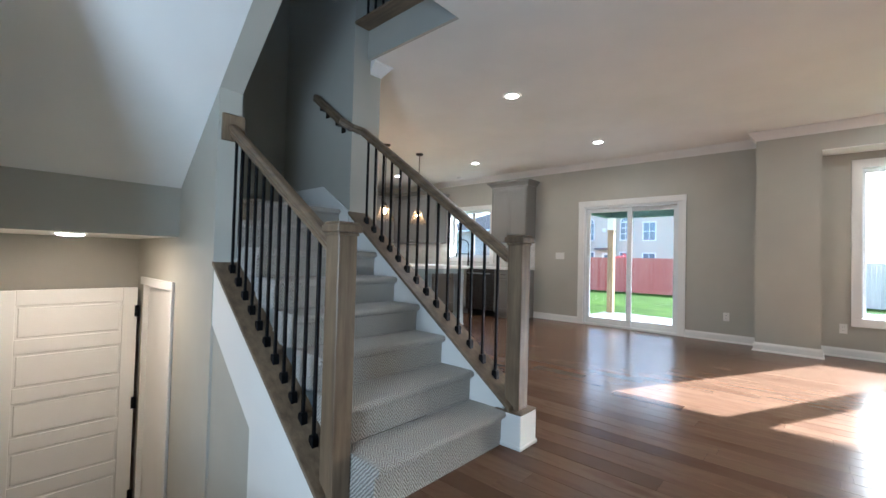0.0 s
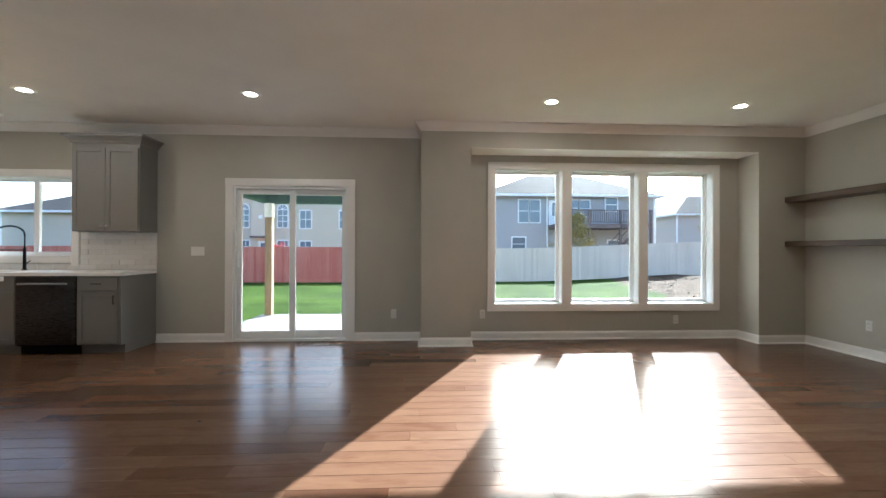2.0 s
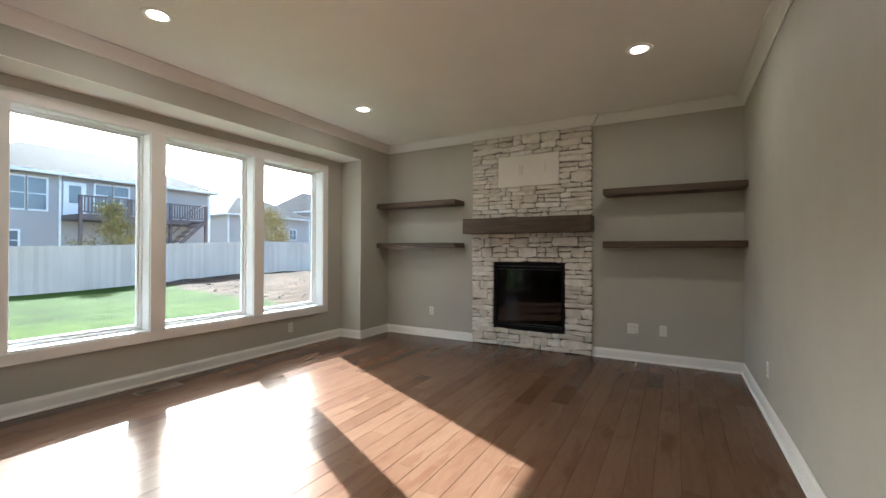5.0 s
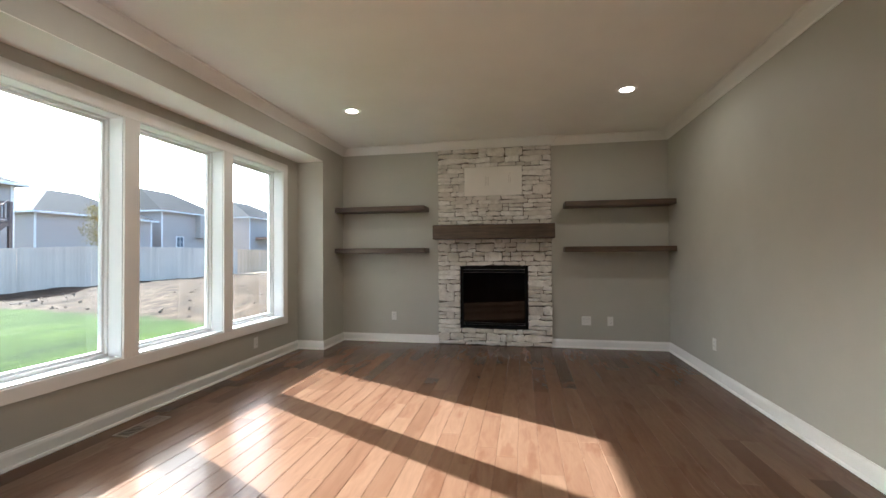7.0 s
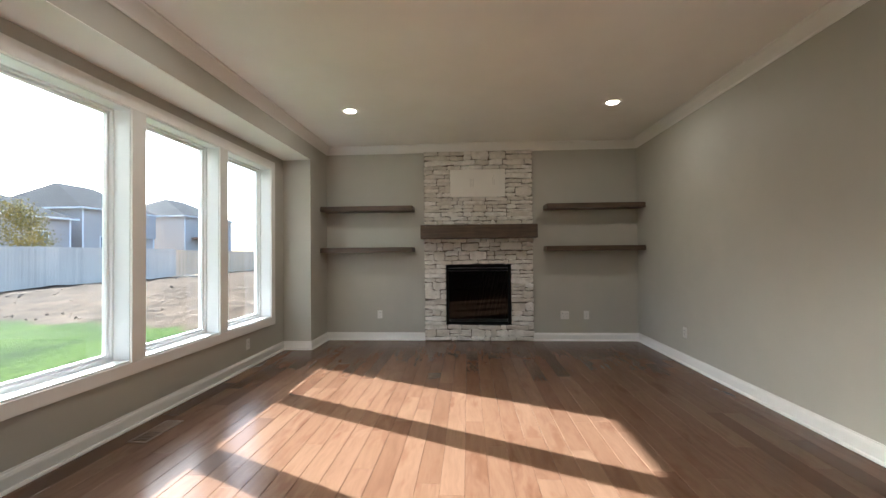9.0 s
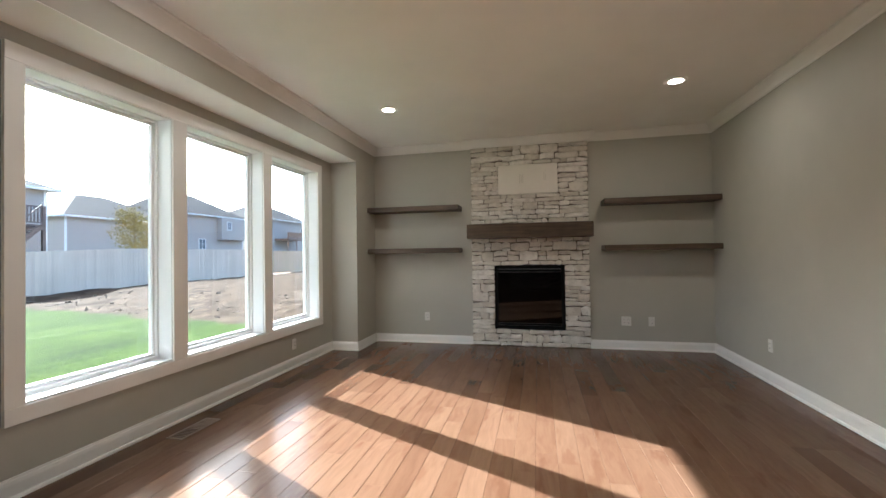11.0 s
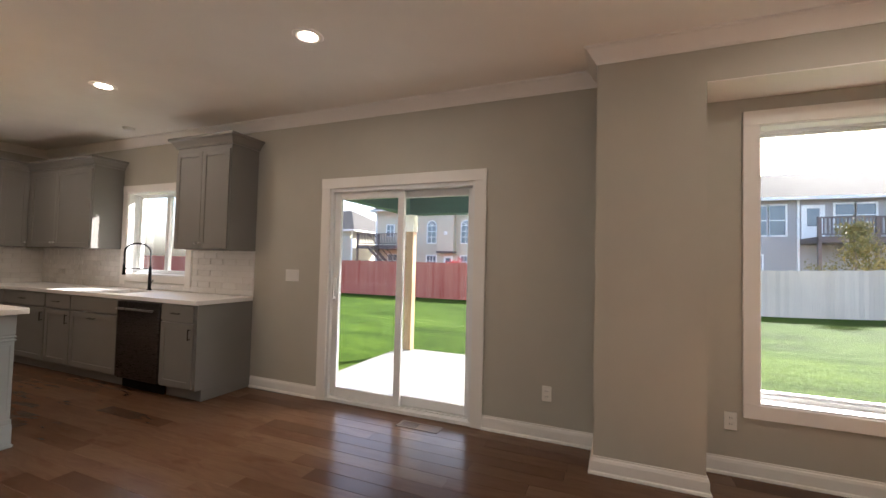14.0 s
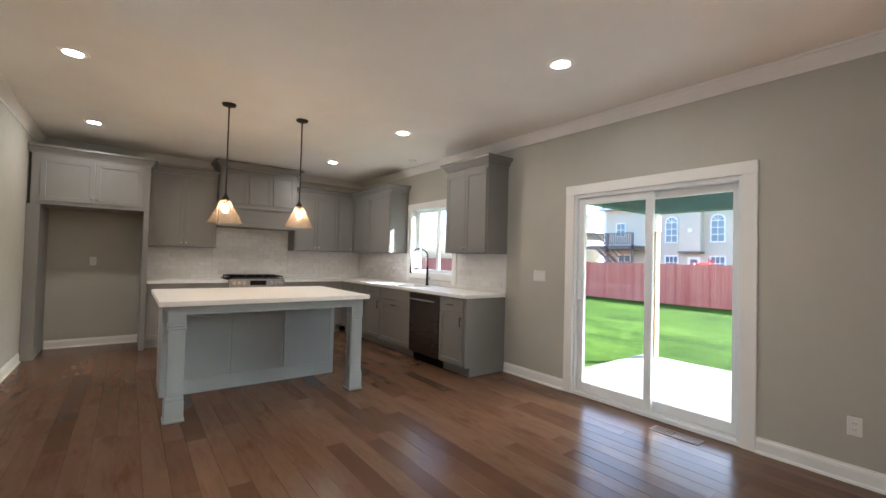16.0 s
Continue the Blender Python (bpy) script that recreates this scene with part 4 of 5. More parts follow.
# worktops
ct = thing("countertop", (-7.6, 6.4, CT), "white quartz countertop running round the corner", "countertop")
part("north_slab", boxes((-7.282, -5.72, 6.122, NY - 0.011, CT, 0.915), (-5.26, -3.972, 6.122, NY - 0.011, CT, 0.915), (-5.72, -5.26, 6.122, 6.25, CT, 0.915), (-5.72, -5.26, 6.60, NY - 0.011, CT, 0.915), bevel=0.002), QUARTZ, ct)
part("west_slab", boxes((WX + 0.011, -7.282, 5.155, NY - 0.011, CT, 0.915), bevel=0.002), QUARTZ, ct)
part("west_slab", boxes((WX + 0.011, -7.282, 3.366, 4.348, CT, 0.915), bevel=0.002), QUARTZ, ct)
sk = thing("sink", (-5.49, 6.42, 0.72), "dark undermount kitchen sink", "sink")
part("basin", boxes((-5.72, -5.26, 6.25, 6.60, 0.70, 0.71), (-5.73, -5.72, 6.25, 6.60, 0.70, 0.874), (-5.26, -5.25, 6.25, 6.60, 0.70, 0.874), (-5.72, -5.26, 6.24, 6.25, 0.70, 0.874), (-5.72, -5.26, 6.60, 6.61, 0.70, 0.874)), DARK_STEEL, sk)


def tube(bm, pts, r, seg=10):
    for a, b in zip(pts, pts[1:]):
        cyl(bm, a, b, r, seg=seg)
    return bm


def faucet():
    x, y = -5.49, 6.67
    f = thing("kitchen_faucet", (x, y, 0.915), "tall black spring-neck kitchen faucet", "faucet")
    bm = lathe(bmesh.new(), [(0.0, 0.915), (0.028, 0.915), (0.028, 0.925), (0.018, 0.93), (0.016, 1.17), (0.013, 1.19)], x, y, 16)
    part("base", bm, BLACK, f, smooth=True)
    arc = [(x - 0.0, y, 1.17), (x, y, 1.33)] + [(x - 0.085 + 0.085 * math.cos(a), y - 0.09 + 0.09 * math.cos(a), 1.35 + 0.10 * math.sin(a)) for a in [k * math.pi / 12 for k in range(13)]] + [(x - 0.17, y - 0.18, 1.20)]
    part("neck", tube(bmesh.new(), arc, 0.007), BLACK, f)
    bm = bmesh.new()
    for a, b in zip(arc[1:], arc[2:]):
        a, b = Vector(a), Vector(b)
        n = max(2, int((b - a).length / 0.012))
        for i in range(n):
            p = a.lerp(b, i / n)
            q = a.lerp(b, (i + 0.55) / n)
            cyl(bm, p, q, 0.012, seg=8)
    part("spring", bm, BLACK, f)
    part("spray_head", cyl(bmesh.new(), (x - 0.17, y - 0.18, 1.21), (x - 0.17, y - 0.18, 1.09), 0.013, 0.018, 12), BLACK, f, smooth=True)
    part("support_arm", tube(bmesh.new(), [(x, y, 1.16), (x - 0.16, y - 0.17, 1.16)], 0.006), BLACK, f)
    part("lever", tube(bmesh.new(), [(x + 0.015, y, 0.99), (x + 0.075, y - 0.01, 1.03)], 0.006), BLACK, f)


faucet()


def gas_range():
    brushed = metal("brushed_range_steel", (0.30, 0.275, 0.245), 0.36)
    g = thing("gas_range", west(-7.27, 4.35), "stainless steel gas range with black grates", "range")
    w = 0.80
    part("body", boxes((0.002, w - 0.002, 0.0, 0.64, 0.02, 0.905), bevel=0.004), STEEL, g, local=True)
    bm = bmesh.new()
    prism(bm, [(-0.03, 0.80), (0.0, 0.80), (0.0, 0.93), (-0.012, 0.93)], "x", 0.0, w)
    cp = part("control_panel", bm, brushed, g, local=True)
    for i, x in enumerate((0.07, 0.14, 0.21, 0.60, 0.67, 0.74)):
        bm = bmesh.new()
        cyl(bm, (x, -0.022, 0.868), (x, -0.055, 0.872), 0.021, 0.018, 16)
        cyl(bm, (x, -0.018, 0.868), (x, -0.026, 0.869), 0.027, seg=16)
        part("knob", bm, STEEL, cp, "round steel knob", local=True)
    part("display", boxes((0.29, 0.52, -0.028, -0.018, 0.835, 0.905)), DARK_GLASS, cp, "black glass display", local=True)
    part("oven_door", boxes((0.01, w - 0.01, -0.035, 0.0, 0.22, 0.78), bevel=0.006), STEEL, g, local=True)
    part("oven_window", boxes((0.14, w - 0.14, -0.038, -0.034, 0.34, 0.66)), DARK_GLASS, g, local=True)
    bm = bmesh.new()
    cyl(bm, (0.06, -0.085, 0.73), (w - 0.06, -0.085, 0.73), 0.012, seg=12)
    for x in (0.1, w - 0.1):
        cyl(bm, (x, -0.085, 0.73), (x, -0.03, 0.73), 0.009, seg=8)
    part("oven_handle", bm, STEEL, g, local=True)
    part("storage_drawer", boxes((0.01, w - 0.01, -0.03, 0.0, 0.05, 0.205), bevel=0.005), STEEL, g, local=True)
    part("cooktop", boxes((0.0, w, 0.0, 0.64, 0.905, 0.93), bevel=0.004), FIREBOX, g, local=True)
    for k in range(3):
        x0 = 0.02 + k * 0.255
        bm = bmesh.new()
        for x in (x0, x0 + 0.125, x0 + 0.25 - 0.012):
            box(bm, x, x + 0.012, 0.04, 0.60, 0.955, 0.972, 0.002)
        for y in (0.04, 0.22, 0.40, 0.588):
            box(bm, x0, x0 + 0.25, y, y + 0.012, 0.955, 0.972, 0.002)
        for x in (x0, x0 + 0.238):
            for y in (0.04, 0.588):
                box(bm, x, x + 0.012, y, y + 0.012, 0.93, 0.956)
        part("grate", bm, BLACK, g, "black cast iron grate", local=True)


gas_range()


# ---- island ----
def island():
    g = thing("kitchen_island", (-4.9, 4.21, 0), "blue-grey kitchen island with white quartz top and square legs", "kitchen island")
    part("top", boxes((-5.53, -4.215, 3.355, 5.085, 0.895, 0.935), bevel=0.003), QUARTZ, g, "white quartz top")
    bm = boxes((-5.45, -4.985, 3.42, 5.04, 0.0, 0.894))
    box(bm, -4.985, -4.972, 3.42, 5.04, 0.0, 0.13, 0.003)
    box(bm, -4.985, -4.975, 3.42, 3.48, 0.13, 0.834, 0.002)
    box(bm, -4.985, -4.975, 4.99, 5.04, 0.13, 0.834, 0.002)
    part("body", bm, ISLE, g)
    for y0, y1 in ((3.487, 3.979), (3.993, 4.479), (4.493, 4.983)):
        part("back_panel", boxes((-4.985, -4.973, y0, y1, 0.131, 0.834), bevel=0.003), ISLE, g)
    part("apron", boxes((-4.985, -4.40, 3.42, 3.445, 0.82, 0.894), (-4.985, -4.40, 5.015, 5.04, 0.82, 0.894), (-4.30, -4.275, 3.53, 4.925, 0.82, 0.894), bevel=0.002), ISLE, g)
    for yc in (3.478, 4.985):
        xc, w = -4.335, 0.056
        bm = bmesh.new()
        box(bm, xc - w - 0.004, xc + w + 0.004, yc - w - 0.004, yc + w + 0.004, 0.755, 0.894, 0.002)
        for z in (0.735, 0.712):
            box(bm, xc - w - 0.008, xc + w + 0.008, yc - w - 0.008, yc + w + 0.008, z, z + 0.012, 0.003)
        box(bm, xc - w, xc + w, yc - w, yc + w, 0.19, 0.76, 0.002)
        box(bm, xc - w - 0.006, xc + w + 0.006, yc - w - 0.006, yc + w + 0.006, 0.155, 0.19, 0.004)
        for z0, z1, o in ((0.02, 0.155, 0.009), (0.0, 0.02, 0.016)):
            box(bm, xc - w - o, xc + w + o, yc - w - o, yc + w + o, z0, z1, 0.003)
        for a in range(4):
            m = pose(xc, yc, 0, 0, 0, 90 * a)
            f = boxes((-w + 0.014, -w + 0.022, -w - 0.004, -w, 0.23, 0.69), (w - 0.022, w - 0.014, -w - 0.004, -w, 0.23, 0.69), (-w + 0.022, w - 0.022, -w - 0.004, -w, 0.682, 0.69), (-w + 0.022, w - 0.022, -w - 0.004, -w, 0.23, 0.238))
            f.transform(m)
            tmp = bpy.data.meshes.new("moulding")
            f.to_mesh(tmp)
            f.free()
            bm.from_mesh(tmp)
            bpy.data.meshes.remove(tmp)
        part("leg", bm, ISLE, g)


island()


def shade_glass():
    k = Nodes("seeded_amber_glass", (1, 1, 1), 0.05)
    k.t.nodes.remove(k.p)
    tr = k.node("ShaderNodeBsdfTransparent", Color=(1.0, 0.93, 0.84, 1))
    tl = k.node("ShaderNodeBsdfTranslucent", Color=(1.0, 0.93, 0.86, 1))
    gl = k.node("ShaderNodeBsdfGlossy", Roughness=0.06)
    a, b = k.t.nodes.new("ShaderNodeMixShader"), k.t.nodes.new("ShaderNodeMixShader")
    k.feed(a.inputs[0], k.span(k.noise(k.coords(), 40.0), 0.3, 0.7, 0.02, 0.07))
    k.t.links.new(tr.outputs[0], a.inputs[1])
    k.t.links.new(tl.outputs[0], a.inputs[2])
    b.inputs[0].default_value = 0.10
    k.t.links.new(a.outputs[0], b.inputs[1])
    k.t.links.new(gl.outputs[0], b.inputs[2])
    k.t.links.new(b.outputs[0], k.t.nodes["Material Output"].inputs[0])
    return k.m


def pendant(x, y):
    p = thing("pendant_light", (x, y, H), "bronze pendant light with cone glass shade, lit", "pendant light", "pendants over the island")
    part("canopy", lathe(bmesh.new(), [(0.0, H - 0.028), (0.03, H - 0.028), (0.055, H - 0.02), (0.062, H - 0.008), (0.062, H)], x, y, 24), BRONZE, p, smooth=True)
    part("rod", cyl(bmesh.new(), (x, y, H - 0.02), (x, y, 1.85), 0.0065, seg=10), BRONZE, p)
    part("socket", lathe(bmesh.new(), [(0.0, 1.875), (0.014, 1.872), (0.02, 1.85), (0.034, 1.838), (0.036, 1.815), (0.022, 1.812), (0.02, 1.775), (0.0, 1.775)], x, y, 20), BRONZE, p, smooth=True)
    part("shade", lathe(bmesh.new(), [(0.036, 1.826), (0.045, 1.81), (0.152, 1.603), (0.155, 1.60), (0.150, 1.600), (0.043, 1.808), (0.034, 1.824)], x, y, 36), shade, p, "clear glass cone shade", smooth=True)
    part("bulb", lathe(bmesh.new(), [(0.0, 1.695), (0.012, 1.697), (0.024, 1.712), (0.027, 1.73), (0.02, 1.755), (0.012, 1.775)], x, y, 16), BULB, p, "glowing filament bulb", smooth=True)


shade = shade_glass()
pendant(-4.892, 3.88)
pendant(-4.89, 4.578)
sd = thing("smoke_detector", (-5.58, 6.42, H), "small white round ceiling detector", "smoke detector")
part("housing", lathe(bmesh.new(), [(0.0, H - 0.03), (0.045, H - 0.03), (0.055, H - 0.02), (0.06, H)], -5.58, 6.42, 24), TRIM, sd, smooth=True)

# ---- outside ----
def smooth(t):
    t = max(0.0, min(1.0, t))
    return t * t * (3 - 2 * t)


def gz(x, y):
    """Ground height: it falls away from the house and rises to the east."""
    fall = -0.10 - 0.025 * min(max(0.0, y - 7.0), 19.0)
    return fall + 0.42 * smooth((x - 4.0) / 13.0) * smooth((y - 8.0) / 12.0)


def dirt_edge(y):
    return 6.2 + 0.24 * (y - 10.0)


def grass_mat():
    k = Nodes("lawn", (0.09, 0.2, 0.03), 0.9)
    co = k.coords()
    n = k.noise(co, 0.45, 5.0)
    f = k.noise(co, 14.0, 6.0, 0.7)
    mow = k.noise(k.scaled(co, (0.15, 1.6, 1.0)), 1.0, 2.0)
    t = k.math("ADD", k.math("MULTIPLY", n, 0.35), k.math("ADD", k.math("MULTIPLY", f, 0.4), k.math("MULTIPLY", mow, 0.25)))
    grass = k.ramp(t, (0.40, (0.011, 0.026, 0.002)), (0.52, (0.033, 0.063, 0.006)), (0.63, (0.064, 0.098, 0.011)))
    dirt = k.ramp(k.noise(k.scaled(co, (1.0, 2.2, 1.0)), 1.1, 9.0, 0.78), (0.38, (0.022, 0.014, 0.009)), (0.5, (0.07, 0.048, 0.031)), (0.64, (0.15, 0.113, 0.078)))
    x, y, z = k.split(co)
    edge = k.math("SUBTRACT", x, k.math("MULTIPLY_ADD", y, 0.24, 3.8))
    edge = k.math("ADD", edge, k.math("MULTIPLY_ADD", k.noise(co, 0.9, 6.0, 0.65), 2.2, -1.1))
    k.out("Base Color", k.mix(k.span(edge, -0.15, 0.15, 0.0, 1.0), grass, dirt))
    k.set("Specular IOR Level", 0.03)
    k.bump(k.math("ADD", f, k.noise(co, 5.0, 5.0)), 0.8, 0.06)
    return k.m


bm = bmesh.new()
ys = [-400, -30, 6.93, 6.935] + [7.5 + i * 0.75 for i in range(30)] + [32, 40, 60, 120, 900]
xs = [-900, -60, -34, -24, -16, -10, -6, -3, 0, 2] + [3.5 + i * 0.75 for i in range(36)] + [34, 42, 60, 120, 900]


def ground_z(x, y):
    if y < 6.934:
        return -1.7
    lump = smooth((x - dirt_edge(y)) / 1.0) * (y > 9) * (y < 27) * (x < 31)
    return gz(x, y) + lump * (0.15 * noise.noise(Vector((x * 0.5, y * 0.5, 1))) + 0.11 * noise.noise(Vector((x * 1.3, y * 1.3, 4))))


grid = [[bm.verts.new((x, y, ground_z(x, y))) for x in xs] for y in ys]
for a, b in zip(grid, grid[1:]):
    for i in range(len(xs) - 1):
        bm.faces.new((a[i], a[i + 1], b[i + 1], b[i]))
ground = structure("ground", bm, grass_mat(), "green lawn running into bare dirt", "ground", True)

# clods and stones on the bare dirt
rng = random.Random(9)
clod_mat = painted("dry_dirt_clods", (0.15, 0.115, 0.085), 0.95, 0.3, 40.0, 0.5)
bm = bmesh.new()
for i in range(300):
    y = rng.uniform(10.5, 23.5)
    x = dirt_edge(y) + 0.3 + rng.random() ** 1.4 * 14
    r = rng.choice((0.025, 0.03, 0.04, 0.055))
    vs = bmesh.ops.create_icosphere(bm, subdivisions=1, radius=r, matrix=Matrix.Translation((x, y, ground_z(x, y) - r * 0.25)))["verts"]
    for v in vs:
        v.co += Vector((rng.uniform(-1, 1), rng.uniform(-1, 1), rng.uniform(-0.8, 0.4))) * r * 0.35
clods = new("dirt_clods", mesh_of(bm, "dirt_clods", clod_mat))
tagged(clods, "brown clods and stones scattered on bare dirt", "dirt", "", "stuff")

concrete = painted("pale_concrete", (0.13, 0.127, 0.121), 0.85, 0.08, 40.0, 0.3)
structure("patio_slab", boxes((-3.75, -0.2, NY + T, 9.58, -0.4, -0.08), bevel=0.01), concrete, "pale concrete patio slab", "patio")

TEAL = painted("teal_green_porch_paint", (0.07, 0.125, 0.125), 0.6, 0.08)
CEDAR = wooden("yellow_cedar_post", (0.24, 0.15, 0.08), (0.42, 0.29, 0.165), along=2)
# roof front and fascia reach out unseen to keep sun off the patio door
structure("porch_roof", boxes((-3.9, 0.0, NY + T + 0.001, 10.3, 2.42, 2.6), (-3.9, 0.0, 10.22, 10.299, 2.2, 2.42)), TEAL, "teal painted porch roof over the patio", "porch roof")
# unseen block added above the porch, keeps the sun off the kitchen window
structure("upper_storey_bay", boxes((-4.0, 0.0, NY + T + 0.002, 10.2, 2.601, 5.4)), TRIM, "unseen box added over the porch to block the sun", "wall")
bm = boxes((-3.70, -0.3, 9.40, 9.60, 2.07, 2.419), (-3.70, -3.55, NY + T + 0.001, 9.399, 2.07, 2.419), bevel=0.004)
structure("porch_beam", bm, TEAL, "teal painted beams of the porch", "beam")
for x in (-3.57, -0.42):
    pp = thing("porch_post", (x, 9.5, -0.08), "square yellow cedar porch post with pale top", "post", "porch posts")
    part("shaft", boxes((x - 0.065, x + 0.065, 9.435, 9.565, -0.079, 1.80), bevel=0.006), CEDAR, pp)
    part("collar", boxes((x - 0.075, x + 0.075, 9.425, 9.575, 1.80, 2.069), bevel=0.004), TRIM, pp, "white painted post top")


def fence_wood(name, dark, light):
    k = Nodes(name, light, 0.85)
    co = k.coords()
    r = k.rand()
    g = k.noise(k.scaled(co, (9, 9, 1)), 3.0, 5.0)
    big = k.noise(co, 0.7, 4.0)
    t = k.math("ADD", k.math("MULTIPLY", g, 0.35), k.math("ADD", k.math("MULTIPLY", r, 0.2), k.math("MULTIPLY", big, 0.45)))
    k.out("Base Color", k.ramp(t, (0.3, dark), (0.68, light)))
    k.bump(g, 0.3, 0.01)
    return k.m


GREY_F = fence_wood("weathered_grey_boards", (0.54, 0.455, 0.36), (0.72, 0.615, 0.50))
RED_F = fence_wood("red_stained_boards", (0.36, 0.065, 0.042), (0.50, 0.19, 0.14))
TAN_F = fence_wood("new_cedar_boards", (0.60, 0.42, 0.26), (0.80, 0.59, 0.39))


def fence(name, x0, x1, y, mat, label, h=1.85):
    f = thing(name, ((x0 + x1) / 2, y, gz((x0 + x1) / 2, y)), label, "fence")
    rng = random.Random(len(label))
    bm = bmesh.new()
    x = x0
    while x < x1:
        z = gz(x, y)
        dy = rng.uniform(-0.006, 0.006)
        box(bm, x, min(x + 0.137, x1), y + dy, y + dy + 0.016, z - 0.15, z + h + rng.uniform(-0.014, 0.014))
        x += 0.142
    tagged(part("boards", bm, mat, f), kind="stuff")
    x = x0
    n = 0
    while x < x1 - 0.1:
        xe = min(x + 2.4, x1)
        part("post", boxes((x, x + 0.09, y + 0.062, y + 0.15, gz(x, y) - 0.15, gz(x, y) + h - 0.1)), mat, f)
        bm = bmesh.new()
        for dz in (0.3, 0.9, 1.5):
            prism(bm, [(x, gz(x, y) + dz), (xe, gz(xe, y) + dz), (xe, gz(xe, y) + dz + 0.09), (x, gz(x, y) + dz + 0.09)], "y", y + 0.024, y + 0.061)
        part("rails", bm, mat, f)
        x = xe
        n += 1


fence("red_fence", -34, -1.6, 23.2, RED_F, "weathered red-stained wooden privacy fence")
fence("grey_fence", -1.55, 25.2, 24.0, GREY_F, "weathered grey wooden privacy fence")
fence("cedar_fence", 25.3, 46, 25.2, TAN_F, "new tan cedar privacy fence beyond the dirt")


def siding(name, base):
    k = Nodes(name, base, 0.7)
    co = k.coords()
    x, y, z = k.split(co)
    lap = k.math("FRACT", k.math("MULTIPLY", z, 5.5))
    k.out("Base Color", k.mix(k.span(k.noise(co, 1.2, 4.0), 0.3, 0.7, 0.0, 0.25), rgb(*base), rgb(*[c * 0.85 for c in base])))
    k.bump(lap, 0.6, 0.02)
    return k.m


def shingle(name, base):
    k = Nodes(name, base, 0.9)
    co = k.coords()
    n = k.noise(k.scaled(co, (3, 3, 8)), 2.0, 5.0)
    k.out("Base Color", k.ramp(n, (0.3, [c * 0.75 for c in base]), (0.7, [c * 1.25 for c in base])))
    k.set("Specular IOR Level", 0.08)
    k.bump(n, 0.5, 0.03)
    return k.m


PANE = Nodes("dark_window_reflection", (0.12, 0.15, 0.18), 0.08).m
PANE.node_tree.nodes["Principled BSDF"].inputs["Specular IOR Level"].default_value = 1.0
SHINGLE = shingle("grey_roof_shingles", (0.058, 0.056, 0.055))


def house_window(h, x0, x1, z0, z1, y, arch=False, rows=2, cols=2):
    """A window on a house front that looks to -y: casing, glass and glazing bars."""
    w = part("window", boxes((x0, x1, y - 0.02, y + 0.02, z0, z1)), PANE, h, "white-framed window")
    c = 0.09
    bm = boxes((x0 - c, x0, y - 0.06, y, z0 - c, z1 + (0 if arch else c)), (x1, x1 + c, y - 0.06, y, z0 - c, z1 + (0 if arch else c)), (x0, x1, y - 0.06, y, z0 - c, z0))
    if not arch:
        box(bm, x0, x1, y - 0.06, y, z1, z1 + c)
    part("window_frame", bm, VINYL, w, local=True)
    bm = bmesh.new()
    for i in range(1, cols):
        x = x0 + (x1 - x0) * i / cols
        box(bm, x - 0.02, x + 0.02, y - 0.04, y - 0.02, z0, z1)
    for i in range(1, rows):
        z = z0 + (z1 - z0) * i / rows
        box(bm, x0, x1, y - 0.045, y - 0.02, z - 0.022, z + 0.022)
    part("glazing_bars", bm, VINYL, w, local=True)
    if arch:
        r, xc = (x1 - x0) / 2, (x0 + x1) / 2
        fan = [(xc + r * math.cos(a), z1 + r * math.sin(a)) for a in [k * math.pi / 12 for k in range(13)]]
        part("arched_pane", prism(bmesh.new(), fan, "y", y - 0.02, y + 0.02), PANE, w, local=True)
        bm = bmesh.new()
        for (a, b), (a2, b2) in zip(fan, fan[1:]):
            def out(u, v):
                d = Vector((u - xc, v - z1)).normalized() * c
                return u + d.x, v + d.y
            prism(bm, [(a, b), (a2, b2), out(a2, b2), out(a, b)], "y", y - 0.06, y)
        for k in (3, 6, 9):
            a = k * math.pi / 12
            cyl(bm, (xc, y - 0.035, z1), (xc + r * math.cos(a), y - 0.035, z1 + r * math.sin(a)), 0.02, seg=6)
        box(bm, x0, x1, y - 0.05, y - 0.02, z1 - 0.03, z1 + 0.03)
        part("arched_frame", bm, VINYL, w, local=True)
    return w


